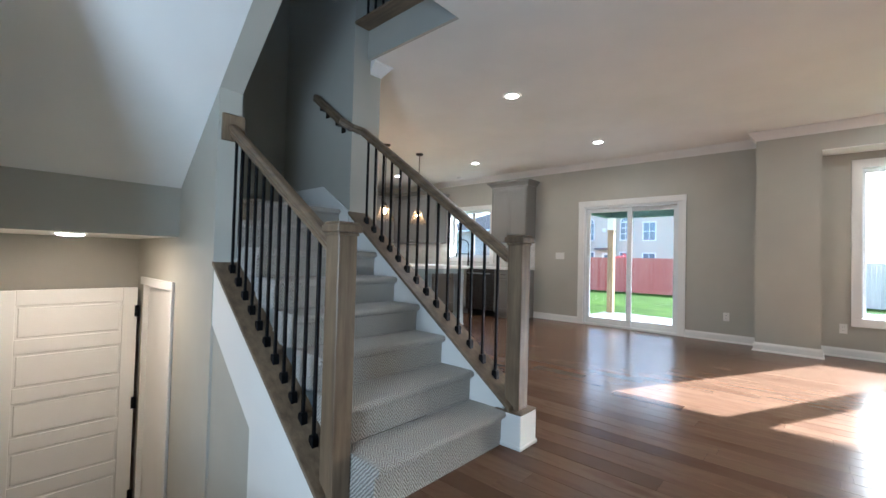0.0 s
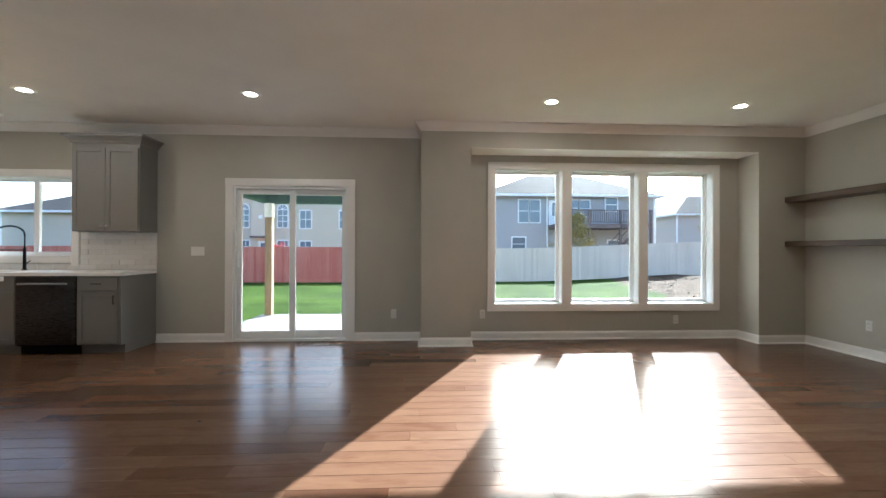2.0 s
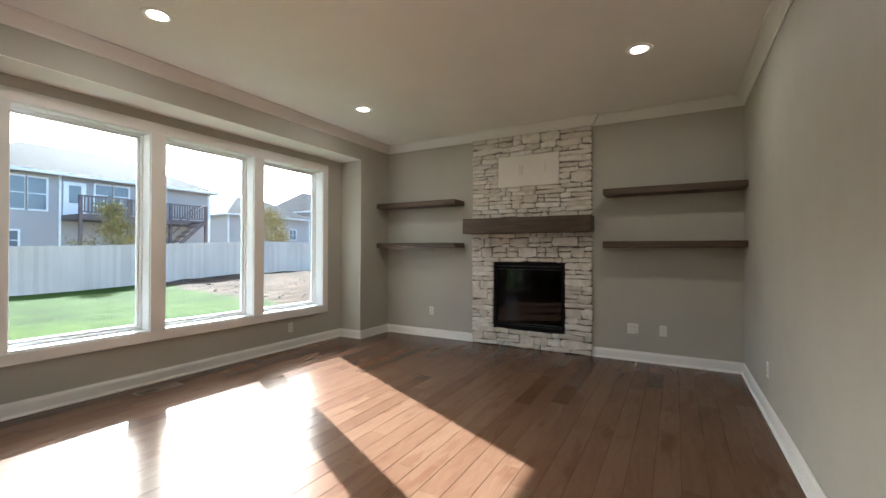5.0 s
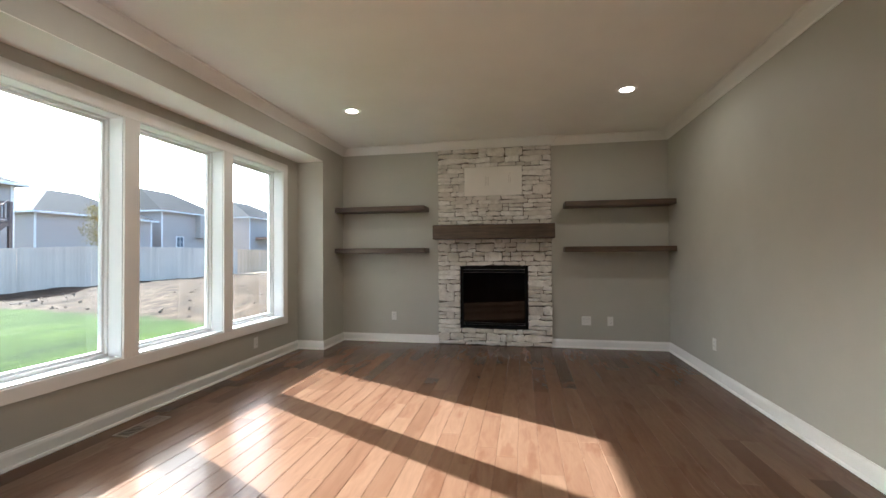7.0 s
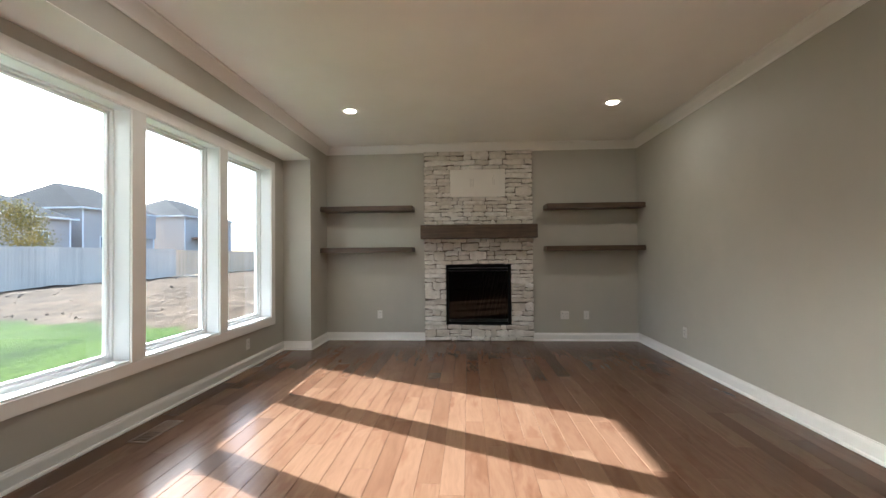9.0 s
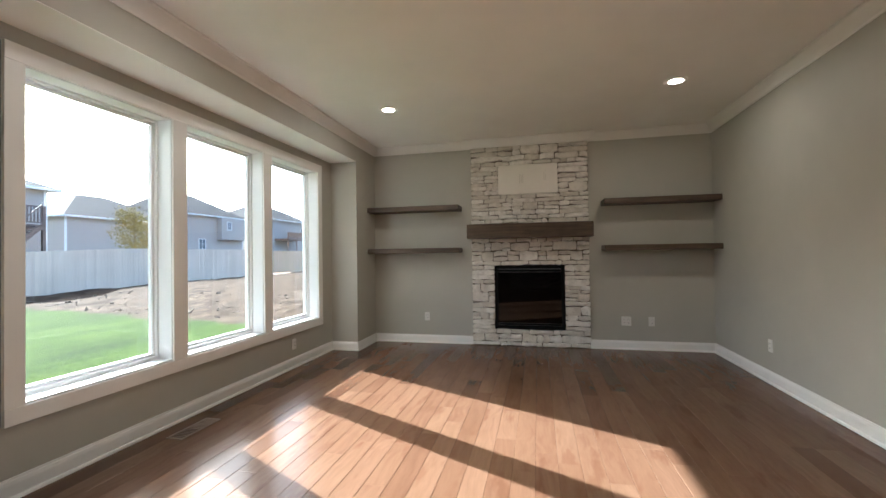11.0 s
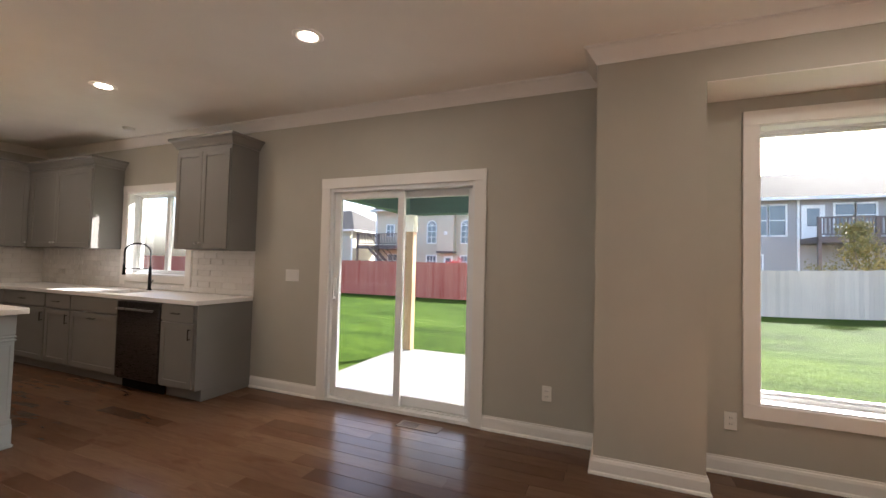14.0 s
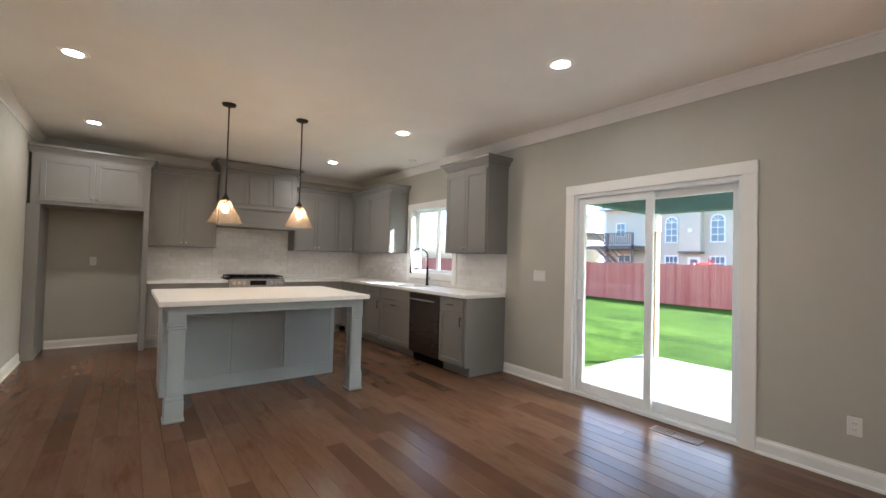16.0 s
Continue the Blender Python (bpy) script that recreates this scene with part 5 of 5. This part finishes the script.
def hip_house(name, x0, x1, y0, y1, eave, ridge, rx0, rx1, wall, label, z0=-0.6, over=0.45, roofing=None):
    h = thing(name, ((x0 + x1) / 2, (y0 + y1) / 2, z0), label, "house")
    part("wall", boxes((x0, x1, y0, y1, z0, eave)), wall, h)
    bm = bmesh.new()
    e = [bm.verts.new(p) for p in ((x0 - over, y0 - over, eave), (x1 + over, y0 - over, eave), (x1 + over, y1 + over, eave), (x0 - over, y1 + over, eave))]
    ym = (y0 + y1) / 2
    a, b = bm.verts.new((rx0, ym, ridge)), bm.verts.new((rx1, ym, ridge))
    for f in ((e[0], e[1], b, a), (e[2], e[3], a, b), (e[1], e[2], b), (e[3], e[0], a), (e[3], e[2], e[1], e[0])):
        bm.faces.new(f)
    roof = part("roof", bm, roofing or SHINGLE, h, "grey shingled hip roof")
    part("gutter", boxes((x0 - over, x1 + over, y0 - over - 0.1, y0 - over, eave - 0.14, eave + 0.02), (x1 + over, x1 + over + 0.1, y0 - over, y1 + over, eave - 0.14, eave + 0.02), (x0 - over - 0.1, x0 - over, y0 - over, y1 + over, eave - 0.14, eave + 0.02)), VINYL, roof, "white gutter", local=True)
    part("corner_board", boxes((x1 - 0.15, x1 + 0.03, y0 - 0.03, y0, z0, eave - 0.14)), VINYL, h)
    part("corner_board", boxes((x0 - 0.03, x0 + 0.15, y0 - 0.03, y0, z0, eave - 0.14)), VINYL, h)
    return h


def deck(name, x0, x1, y0, y1, z, mat, label, stair_to=0.0, sx=None):
    d = thing(name, ((x0 + x1) / 2, y0, -0.6), label, "deck")
    part("platform", boxes((x0, x1, y0, y1, z - 0.3, z)), mat, d)
    n = max(2, int((x1 - x0) / 2.2))
    for i in range(n + 1):
        x = x0 + (x1 - x0 - 0.15) * i / n
        part("post", boxes((x, x + 0.15, y0, y0 + 0.15, -0.7, z + 1.0)), mat, d)
    part("top_rail", boxes((x0, x1, y0 + 0.02, y0 + 0.12, z + 0.95, z + 1.03), (x0, x1, y0 + 0.04, y0 + 0.1, z + 0.1, z + 0.16)), mat, d)
    me = mesh_of(boxes((-0.025, 0.025, -0.025, 0.025, 0, 0.82)), "baluster", mat)
    m = int((x1 - x0) / 0.16)
    for i in range(m):
        piece("baluster", me, d, Matrix.Translation((x0 + 0.1 + i * 0.16, y0 + 0.07, z + 0.14)))
    if sx:
        a, b = sx
        for off in (0.0, 0.9):
            bm = prism(bmesh.new(), [(a, z - 0.3), (a, z), (b, -0.3), (b, -0.6)], "y", y0 - 1.1 + off, y0 - 1.05 + off)
            prism(bm, [(a, z + 0.92), (a, z + 1.0), (b, 0.62), (b, 0.54)], "y", y0 - 1.1 + off, y0 - 1.05 + off)
            part("stair_stringer", bm, mat, d)
        for i in range(12):
            t = (i + 0.5) / 12
            x = a + (b - a) * t
            part("tread", boxes((x - 0.16, x + 0.16, y0 - 1.1, y0 - 0.15, z - (z + 0.5) * t - 0.04, z - (z + 0.5) * t)), mat, d)
    return d


DECK_W = wooden("dark_weathered_deck_wood", (0.08, 0.06, 0.055), (0.16, 0.125, 0.115), along=0)
BLUE = siding("blue_grey_siding", (0.37, 0.365, 0.36))
# grey shingles in a darker copy; the colour offsets this roof's overbright light
ha = hip_house("blue_grey_house", 4.2, 17.7, 33, 43, 5.5, 7.9, 8.8, 13.6, BLUE, "blue-grey two-storey house behind the grey fence", roofing=shingle("darkened_roof_shingles", (0.024, 0.024, 0.025)))
for a in ((6.85, 7.6, 3.4, 5.1), (7.72, 8.47, 3.4, 5.1), (10.7, 11.5, 3.9, 5.1), (11.6, 12.4, 3.9, 5.1), (13.7, 14.6, 4.3, 5.3), (6.35, 7.35, 1.2, 2.2), (13.9, 14.8, 1.0, 2.0)):
    house_window(ha, *a, 33, rows=2, cols=1)
part("patio_door", boxes((9.2, 10.25, 32.95, 33.02, 3.05, 5.1)), VINYL, ha, "white patio door")
part("door_glass", boxes((9.45, 10.0, 32.93, 32.96, 3.9, 4.9)), PANE, ha)
part("downspout", boxes((9.0, 9.1, 32.9, 33.0, -0.5, 5.4)), VINYL, ha)
deck("house_deck", 9.1, 16.1, 30.6, 32.99, 3.15, DECK_W, "dark weathered raised wooden deck with stairs", sx=(15.2, 11.6))

BEIGE = siding("cream_stucco", (0.56, 0.51, 0.395))
hb = hip_house("cream_house", -21.3, -5.0, 37, 48, 6.1, 9.5, -17.0, -9.5, BEIGE, "cream two-storey house behind the red fence")
for x in (-15.95, -12.75):
    house_window(hb, x, x + 0.8, 3.1, 4.6, 37, True, 3, 2)
    house_window(hb, x - 0.02, x + 0.84, 1.0, 1.95, 37, rows=2, cols=3)
house_window(hb, -10.9, -10.0, 3.05, 4.5, 37, rows=2, cols=2)
house_window(hb, -10.9, -10.0, 1.0, 1.9, 37, rows=2, cols=2)
house_window(hb, -20.1, -19.4, 3.7, 4.7, 37, rows=2, cols=2)
house_window(hb, -19.9, -18.9, 0.9, 2.0, 37, rows=2, cols=2)
house_window(hb, -7.6, -6.7, 3.05, 4.5, 37, rows=2, cols=2)
part("bay_box", boxes((-14.75, -13.25, 36.35, 36.99, 2.35, 6.0), bevel=0.02), BEIGE, hb, "boxed-out cream bay")
part("bay_trim", boxes((-14.8, -13.2, 36.3, 36.99, 2.2, 2.349)), DECK_W, hb)
part("vent_hood", boxes((-14.1, -13.8, 36.25, 36.35, 3.75, 4.05), bevel=0.02), VINYL, hb)
part("back_door", boxes((-14.35, -13.5, 36.94, 37.02, -0.4, 1.95)), TRIM, hb)
part("door_glass", boxes((-14.15, -13.7, 36.92, 36.95, 0.9, 1.75)), PANE, hb)
deck("cream_house_deck", -21.8, -17.4, 34.6, 36.99, 2.75, DECK_W, "dark wooden deck with stairs on the cream house", sx=(-20.0, -16.6))

PALE = siding("pale_grey_siding", (0.45, 0.41, 0.37))
hc = hip_house("pale_grey_house", 27.0, 38.5, 45, 55, 5.2, 7.9, 31.6, 34.5, PALE, "pale grey house beyond the fences")
house_window(hc, 35.2, 36.2, 2.6, 3.8, 45)
hd = hip_house("tall_grey_house", 40.8, 51.0, 46, 58, 6.7, 10.0, 43.6, 48.2, PALE, "tall pale grey house beyond the fences")
part("bay_box", boxes((46.0, 50.4, 45.2, 45.99, 3.6, 6.6), bevel=0.02), PALE, hd)
house_window(hd, 47.0, 47.7, 5.0, 6.0, 45.2)
house_window(hd, 43.0, 44.0, 2.4, 3.6, 46)
he = hip_house("far_grey_house", 57.0, 69.0, 46, 58, 7.3, 10.4, 61.0, 65.0, PALE, "far grey house with a brown deck")
house_window(he, 66.0, 67.4, 5.0, 6.2, 46)
deck("far_house_deck", 58.5, 63.5, 43.5, 45.99, 4.2, wooden("brown_deck_wood", (0.17, 0.09, 0.06), (0.30, 0.18, 0.12)), "brown wooden deck on the far house")
hf = hip_house("cream_side_house", -36, -24.6, 38, 50, 4.4, 7.2, -31, -29, siding("light_cream_siding", (0.50, 0.46, 0.37)), "light cream house beside the cream house")


def tree(x, y, top, r, crown_low, mat, label, seed, n=1500, name="tree"):
    z0 = gz(x, y)
    t = thing(name, (x, y, z0), label, "tree" if name == "tree" else "bush")
    rg = random.Random(seed)
    bark = wooden("grey_brown_bark", (0.10, 0.075, 0.055), (0.22, 0.17, 0.13), along=2)
    bm = bmesh.new()
    cyl(bm, (x, y, z0 - 0.1), (x + 0.05, y, z0 + (top - z0) * 0.55), 0.07, 0.04, 10)
    cyl(bm, (x + 0.05, y, z0 + (top - z0) * 0.55), (x, y, top - 0.3), 0.04, 0.012, 8)
    tips = []
    for i in range(16):
        f = rg.uniform(0.0, 0.85)
        zb = crown_low - 0.2 + (top - crown_low) * f
        a = rg.uniform(0, 6.28)
        R = r * (1 - f) ** 0.7 * rg.uniform(0.6, 1.05)
        e = Vector((x + R * math.cos(a), y + R * math.sin(a), zb + R * 0.55))
        cyl(bm, (x + 0.02, y, zb), e, 0.02, 0.006, 6)
        tips.append((Vector((x, y, zb)), e))
    part("trunk", bm, bark, t)
    bm = bmesh.new()
    for i in range(n):
        a, b = rg.choice(tips)
        p = a.lerp(b, rg.uniform(0.25, 1.1)) + Vector((rg.gauss(0, 1), rg.gauss(0, 1), rg.gauss(0, 1))) * r * 0.15
        m = Matrix.Translation(p) @ Euler((rg.uniform(0, 6), rg.uniform(0, 6), rg.uniform(0, 6))).to_matrix().to_4x4()
        s = rg.uniform(0.035, 0.075)
        vs = [bm.verts.new(m @ Vector(q)) for q in ((-s, 0, 0), (0, -s * 0.6, 0.01), (s, 0, 0), (0, s * 0.6, 0.01))]
        bm.faces.new(vs)
    part("crown", bm, mat, t)


def leaf_mat(name, lo, hi):
    k = Nodes(name, lo, 0.7)
    k.out("Base Color", k.ramp(k.rand(), (0.0, lo), (1.0, hi)))
    k.set("Transmission Weight", 0.0)
    return k.m


tree(20.7, 30, 5.1, 1.7, 1.3, leaf_mat("yellow_autumn_leaves", (0.13, 0.12, 0.035), (0.36, 0.27, 0.06)), "small tree with yellow autumn leaves", 3, 4200)
tree(8.65, 26, 3.65, 1.3, 0.9, leaf_mat("olive_green_leaves", (0.10, 0.105, 0.03), (0.28, 0.22, 0.07)), "small tree with olive-green leaves behind the fence", 5, 3200)
tree(-8.5, 24.6, 1.75, 0.75, 0.6, leaf_mat("red_leaves", (0.36, 0.03, 0.03), (0.62, 0.10, 0.09)), "rounded red-leaved bush behind the red fence", 7, 1600, "bush")
lp = thing("lumber_pile", (24.0, 22.2, gz(24.0, 22.2)), "small stack of new boards lying on dirt", "lumber")
for i in range(4):
    part("board", boxes((22.6 + i * 0.1, 26.2 + i * 0.13, 22.0 + i * 0.16, 22.14 + i * 0.16, gz(24, 22.2) + 0.02, gz(24, 22.2) + 0.09)), TAN_F, lp)

# ---- hardwood planks: the near ones each a piece, the rest joined ----
floor = structure("floor", boxes((WX + 0.001, EX - 0.001, SY - 0.13, SY - 0.12, -0.013, -0.0125)), FLOOR, "glossy brown hardwood plank floor", "floor")
PW = 0.1275
LENS = [0.5, 0.8, 1.1, 1.4, 1.7, 2.1]


def plank_bm(bm, x0, x1, y0, y1):
    """A plank with eased upper edges, its top at floor level."""
    e = 0.0011
    lv = [(0.0, -0.012), (0.0, -0.0016), (e * 1.7, 0.0)]
    rings = [[bm.verts.new(p) for p in ((x0 + o * 0.1, y0 + o, z), (x1 - o * 0.1, y0 + o, z), (x1 - o * 0.1, y1 - o, z), (x0 + o * 0.1, y1 - o, z))] for o, z in lv]
    for a, b in zip(rings, rings[1:]):
        for i in range(4):
            bm.faces.new((a[i], a[(i + 1) % 4], b[(i + 1) % 4], b[i]))
    bm.faces.new(rings[-1])
    return bm


GAP = 0.0003
plank_meshes = {L: mesh_of(plank_bm(bmesh.new(), -L / 2 + GAP, L / 2 - GAP, -PW / 2 + GAP, PW / 2 - GAP), "plank", FLOOR) for L in LENS}
rng = random.Random(4)
rest = bmesh.new()
count = 0
y = -1.96
while y < NY:
    yc, y1 = y + PW / 2, min(y + PW, NY + 0.05)
    xa, xb = (WX, EX + 0.05) if y1 > SY + 0.001 else (-1.62, 0.27) if y1 > -0.16 else (-2.2, 0.27)
    if yc > SY - 0.13 and y1 <= SY + 0.001:
        xa, xb = -1.27, 0.27
    x = xa - rng.uniform(0, 1.0)
    while x < xb:
        L = rng.choice(LENS)
        a, b = max(x, xa), min(x + L, xb)
        whole = a == x and b == x + L
        if whole and -2.3 < a and b < 4.27 and 2.4 < yc < 6.7 and count < 300:
            piece("plank", plank_meshes[L], floor, Matrix.Translation((x + L / 2, yc, 0)))
            count += 1
        elif b - a > 0.01:
            plank_bm(rest, a + GAP, b - GAP, y + GAP, y1 - GAP)
        x += L
    y += PW
tagged(part("planks", rest, FLOOR, floor), kind="stuff")


# ---- stone veneer on the fireplace ----
def stone_mat():
    k = Nodes("whitewashed_ledgestone", (0.55, 0.52, 0.47), 0.85)
    co = k.coords(True)
    r = k.rand()
    tone = k.ramp(r, (0.0, (0.63, 0.575, 0.49)), (0.5, (0.77, 0.72, 0.635)), (1.0, (0.86, 0.825, 0.76)))
    n = k.noise(co, 9.0, 6.0, 0.65)
    col = k.mix(k.span(n, 0.42, 0.72, 0.0, 0.6), tone, rgb(0.40, 0.35, 0.285))
    col = k.mix(k.span(k.noise(co, 3.0), 0.5, 0.75, 0.0, 0.5), col, rgb(0.80, 0.78, 0.73))
    col = k.mix(k.span(k.noise(k.scaled(co, (1, 1, 3.0)), 24.0, 3.0), 0.60, 0.72, 0.0, 0.45), col, rgb(0.30, 0.255, 0.20))
    k.out("Base Color", col)
    k.bump(k.math("ADD", k.math("MULTIPLY", n, 0.8), k.math("MULTIPLY", k.noise(co, 60.0), 0.3)), 0.7, 0.012)
    return k.m


STONE = stone_mat()
# mortar colour darkened to stand for shade in the dry-stacked joints
backing = structure("fireplace_mortar_bed", boxes((FXF + 0.027, EX - 0.001, FY0 + 0.004, FY1 - 0.004, 0, BX[2]), (FXF + 0.027, EX - 0.001, FY0 + 0.004, BX[0], BX[2], BX[3]), (FXF + 0.027, EX - 0.001, BX[1], FY1 - 0.004, BX[2], BX[3]), (FXF + 0.027, EX - 0.001, FY0 + 0.004, FY1 - 0.004, BX[3], 2.64)),
                    painted("joint_shade_mortar", (0.19, 0.165, 0.13), 0.95, 0.1, 80.0, 0.4), "grey mortar bed behind the stone veneer, darkened for the joints' shade", "mortar")
veneer = thing("stone_veneer", (FXF, 4.24, 0), "whitewashed ledgestone veneer of the fireplace, floor to ceiling", "stone veneer", "", "structure")


def stone_mesh(w, h, seed):
    """A rough-faced stone, w wide along y and h high, its face towards -x."""
    rg = random.Random(seed)
    bm = bmesh.new()
    n = 3 if w > 0.16 else 2
    edge = []
    for i in range(n):
        edge.append((-w / 2 + w * i / n, -h / 2))
    edge.append((w / 2, -h / 2))
    edge.append((w / 2, 0.0))
    for i in range(n):
        edge.append((w / 2 - w * i / n, h / 2))
    edge.append((-w / 2, h / 2))
    edge.append((-w / 2, 0.0))
    j = min(0.015, h * 0.15)
    edge = [(u + rg.uniform(-j, j) * (0.6 if abs(u) > w / 2 - 0.001 else 1), v + rg.uniform(-j, j)) for u, v in edge]
    edge = [(u * (1 - 0.05 * (abs(v) > h * 0.4) * (abs(u) > w * 0.4)), v * (1 - 0.12 * (abs(u) > w * 0.4) * (abs(v) > h * 0.3))) for u, v in edge]
    proud = rg.uniform(-0.006, 0.010)
    back = [bm.verts.new((0.036, u, v)) for u, v in edge]
    mid = [bm.verts.new((0.006 - proud + rg.uniform(-0.002, 0.002), u, v)) for u, v in edge]
    s = 1 - min(0.25, 0.012 / h)
    s2 = 1 - min(0.2, 0.012 / w)
    top = [bm.verts.new((-0.004 - proud + rg.uniform(-0.004, 0.004), u * s2, v * s)) for u, v in edge]
    m = len(edge)
    for A, B in ((back, mid), (mid, top)):
        for i in range(m):
            bm.faces.new((A[i], A[(i + 1) % m], B[(i + 1) % m], B[i]))
    c = bm.verts.new((-0.006 - proud + rg.uniform(-0.005, 0.003), rg.uniform(-0.1, 0.1) * w, rg.uniform(-0.1, 0.1) * h))
    for i in range(m):
        bm.faces.new((top[i], top[(i + 1) % m], c))
    return mesh_of(bm, "stone", STONE)


def lay_stones(y0, y1, z0, z1, seed):
    """Fills a field with courses; some stones stand two thin courses high."""
    rg = random.Random(seed)
    z = z0
    k = 0
    while z < z1 - 0.004:
        h = rg.choice((0.045, 0.055, 0.065, 0.08, 0.10, 0.115, 0.13))
        if z1 - z - h < 0.05:
            h = z1 - z
        y = y0
        while y < y1 - 0.004:
            w = rg.choice((0.08, 0.11, 0.15, 0.19, 0.24, 0.30, 0.36))
            if y1 - y - w < 0.09:
                w = y1 - y
            if h > 0.085 and rg.random() < 0.62:
                f = rg.uniform(0.38, 0.62)
                cells = [(y, z, w, h * f), (y, z + h * f, w, h * (1 - f))]
                if w > 0.2 and rg.random() < 0.6:
                    g = rg.uniform(0.35, 0.65)
                    cells = [cells[0], (y, z + h * f, w * g, h * (1 - f)), (y + w * g, z + h * f, w * (1 - g), h * (1 - f))]
            else:
                cells = [(y, z, w, h)]
            for a, b, cw, ch in cells:
                k += 1
                gap = 0.003
                piece("stone", stone_mesh(cw - gap, ch - gap, seed * 1000 + k), veneer, Matrix.Translation((FXF, a + cw / 2, b + ch / 2)) @ pose(0, 0, 0, rg.uniform(-2.6, 2.6), 0, 0))
            y += w
        z += h


lay_stones(FY0, FY1, 0.0, BX[2], 1)
lay_stones(FY0, BX[0], BX[2], BX[3], 2)
lay_stones(BX[1], FY1, BX[2], BX[3], 3)
lay_stones(FY0, FY1, BX[3], MZ0 + 0.02, 4)
lay_stones(FY0, FY1, MZ1 - 0.03, TV[2], 5)
lay_stones(FY0, TV[0], TV[2], TV[3], 6)
lay_stones(TV[1], FY1, TV[2], TV[3], 7)
lay_stones(FY0, FY1, TV[3], 2.645, 8)


# ---- backsplash tiles ----
def tile_mat():
    k = Nodes("glossy_white_tile", (0.70, 0.68, 0.64), 0.05)
    co = k.coords(True)
    k.out("Base Color", k.ramp(k.rand(), (0.0, (0.74, 0.725, 0.69)), (1.0, (0.82, 0.81, 0.78))))
    k.bump(k.noise(co, 12.0, 1.0), 0.6, 0.02)
    k.set("Coat Weight", 0.5).set("Coat Roughness", 0.05)
    return k.m


TILE = tile_mat()
GROUT = painted("pale_grout", (0.66, 0.64, 0.60), 0.9)
TW, TH = 0.190, 0.0635


def tile_mesh(w, h):
    """A tile standing in the x-z plane, its face towards -y, with softened edges."""
    bm = bmesh.new()
    e, t = 0.003, 0.008
    rings = [[bm.verts.new((x * (w / 2 - o), -d, z * (h / 2 - o))) for x, z in ((-1, -1), (1, -1), (1, 1), (-1, 1))] for o, d in ((0, 0), (0, t - 0.002), (e, t))]
    for a, b in zip(rings, rings[1:]):
        for i in range(4):
            bm.faces.new((a[i], a[(i + 1) % 4], b[(i + 1) % 4], b[i]))
    bm.faces.new(rings[-1])
    return mesh_of(bm, "tile", TILE)


def backsplash(name, m, fields, label):
    """fields: (u0, u1, z0, z1) along the wall; tiles in running bond."""
    b = thing(name, m, label, "backsplash", "", "structure")
    g = bmesh.new()
    rg = random.Random(len(name))
    cache = {}
    for u0, u1, z0, z1 in fields:
        box(g, u0, u1, -0.004, -0.0005, z0, z1)
        z, r = z0, 0
        while z < z1 - 0.02:
            h = min(TH, z1 - z)
            u = u0 - (TW / 2 if r % 2 else 0.0)
            while u < u1 - 0.004:
                a, c = max(u, u0), min(u + TW, u1)
                if c - a > 0.02:
                    key = (round(c - a, 2), round(h, 3))
                    if key not in cache:
                        cache[key] = tile_mesh(c - a - 0.003, h - 0.003)
                    ob = new("tile", cache[key])
                    ob.parent = b
                    ob.matrix_basis = pose((a + c) / 2, -0.003, z + h / 2, rg.uniform(-3.0, 3.0), 0, rg.uniform(-3.6, 3.6))
                u += TW
            z += TH
            r += 1
    part("grout", g, GROUT, b, local=True)


backsplash("backsplash_west", west(WX, 3.366), [(0.0, 0.85, 0.916, 1.384), (0.851, 2.012, 0.916, 1.719), (2.013, 3.39, 0.916, 1.384)], "glossy handmade white subway tile backsplash")
backsplash("backsplash_north", pose(-7.92, NY, 0), [(0.0, 1.745, 0.916, 1.384), (1.746, 3.02, 0.916, 0.992), (3.021, 3.945, 0.916, 1.384)], "glossy white subway tile backsplash beside the window")
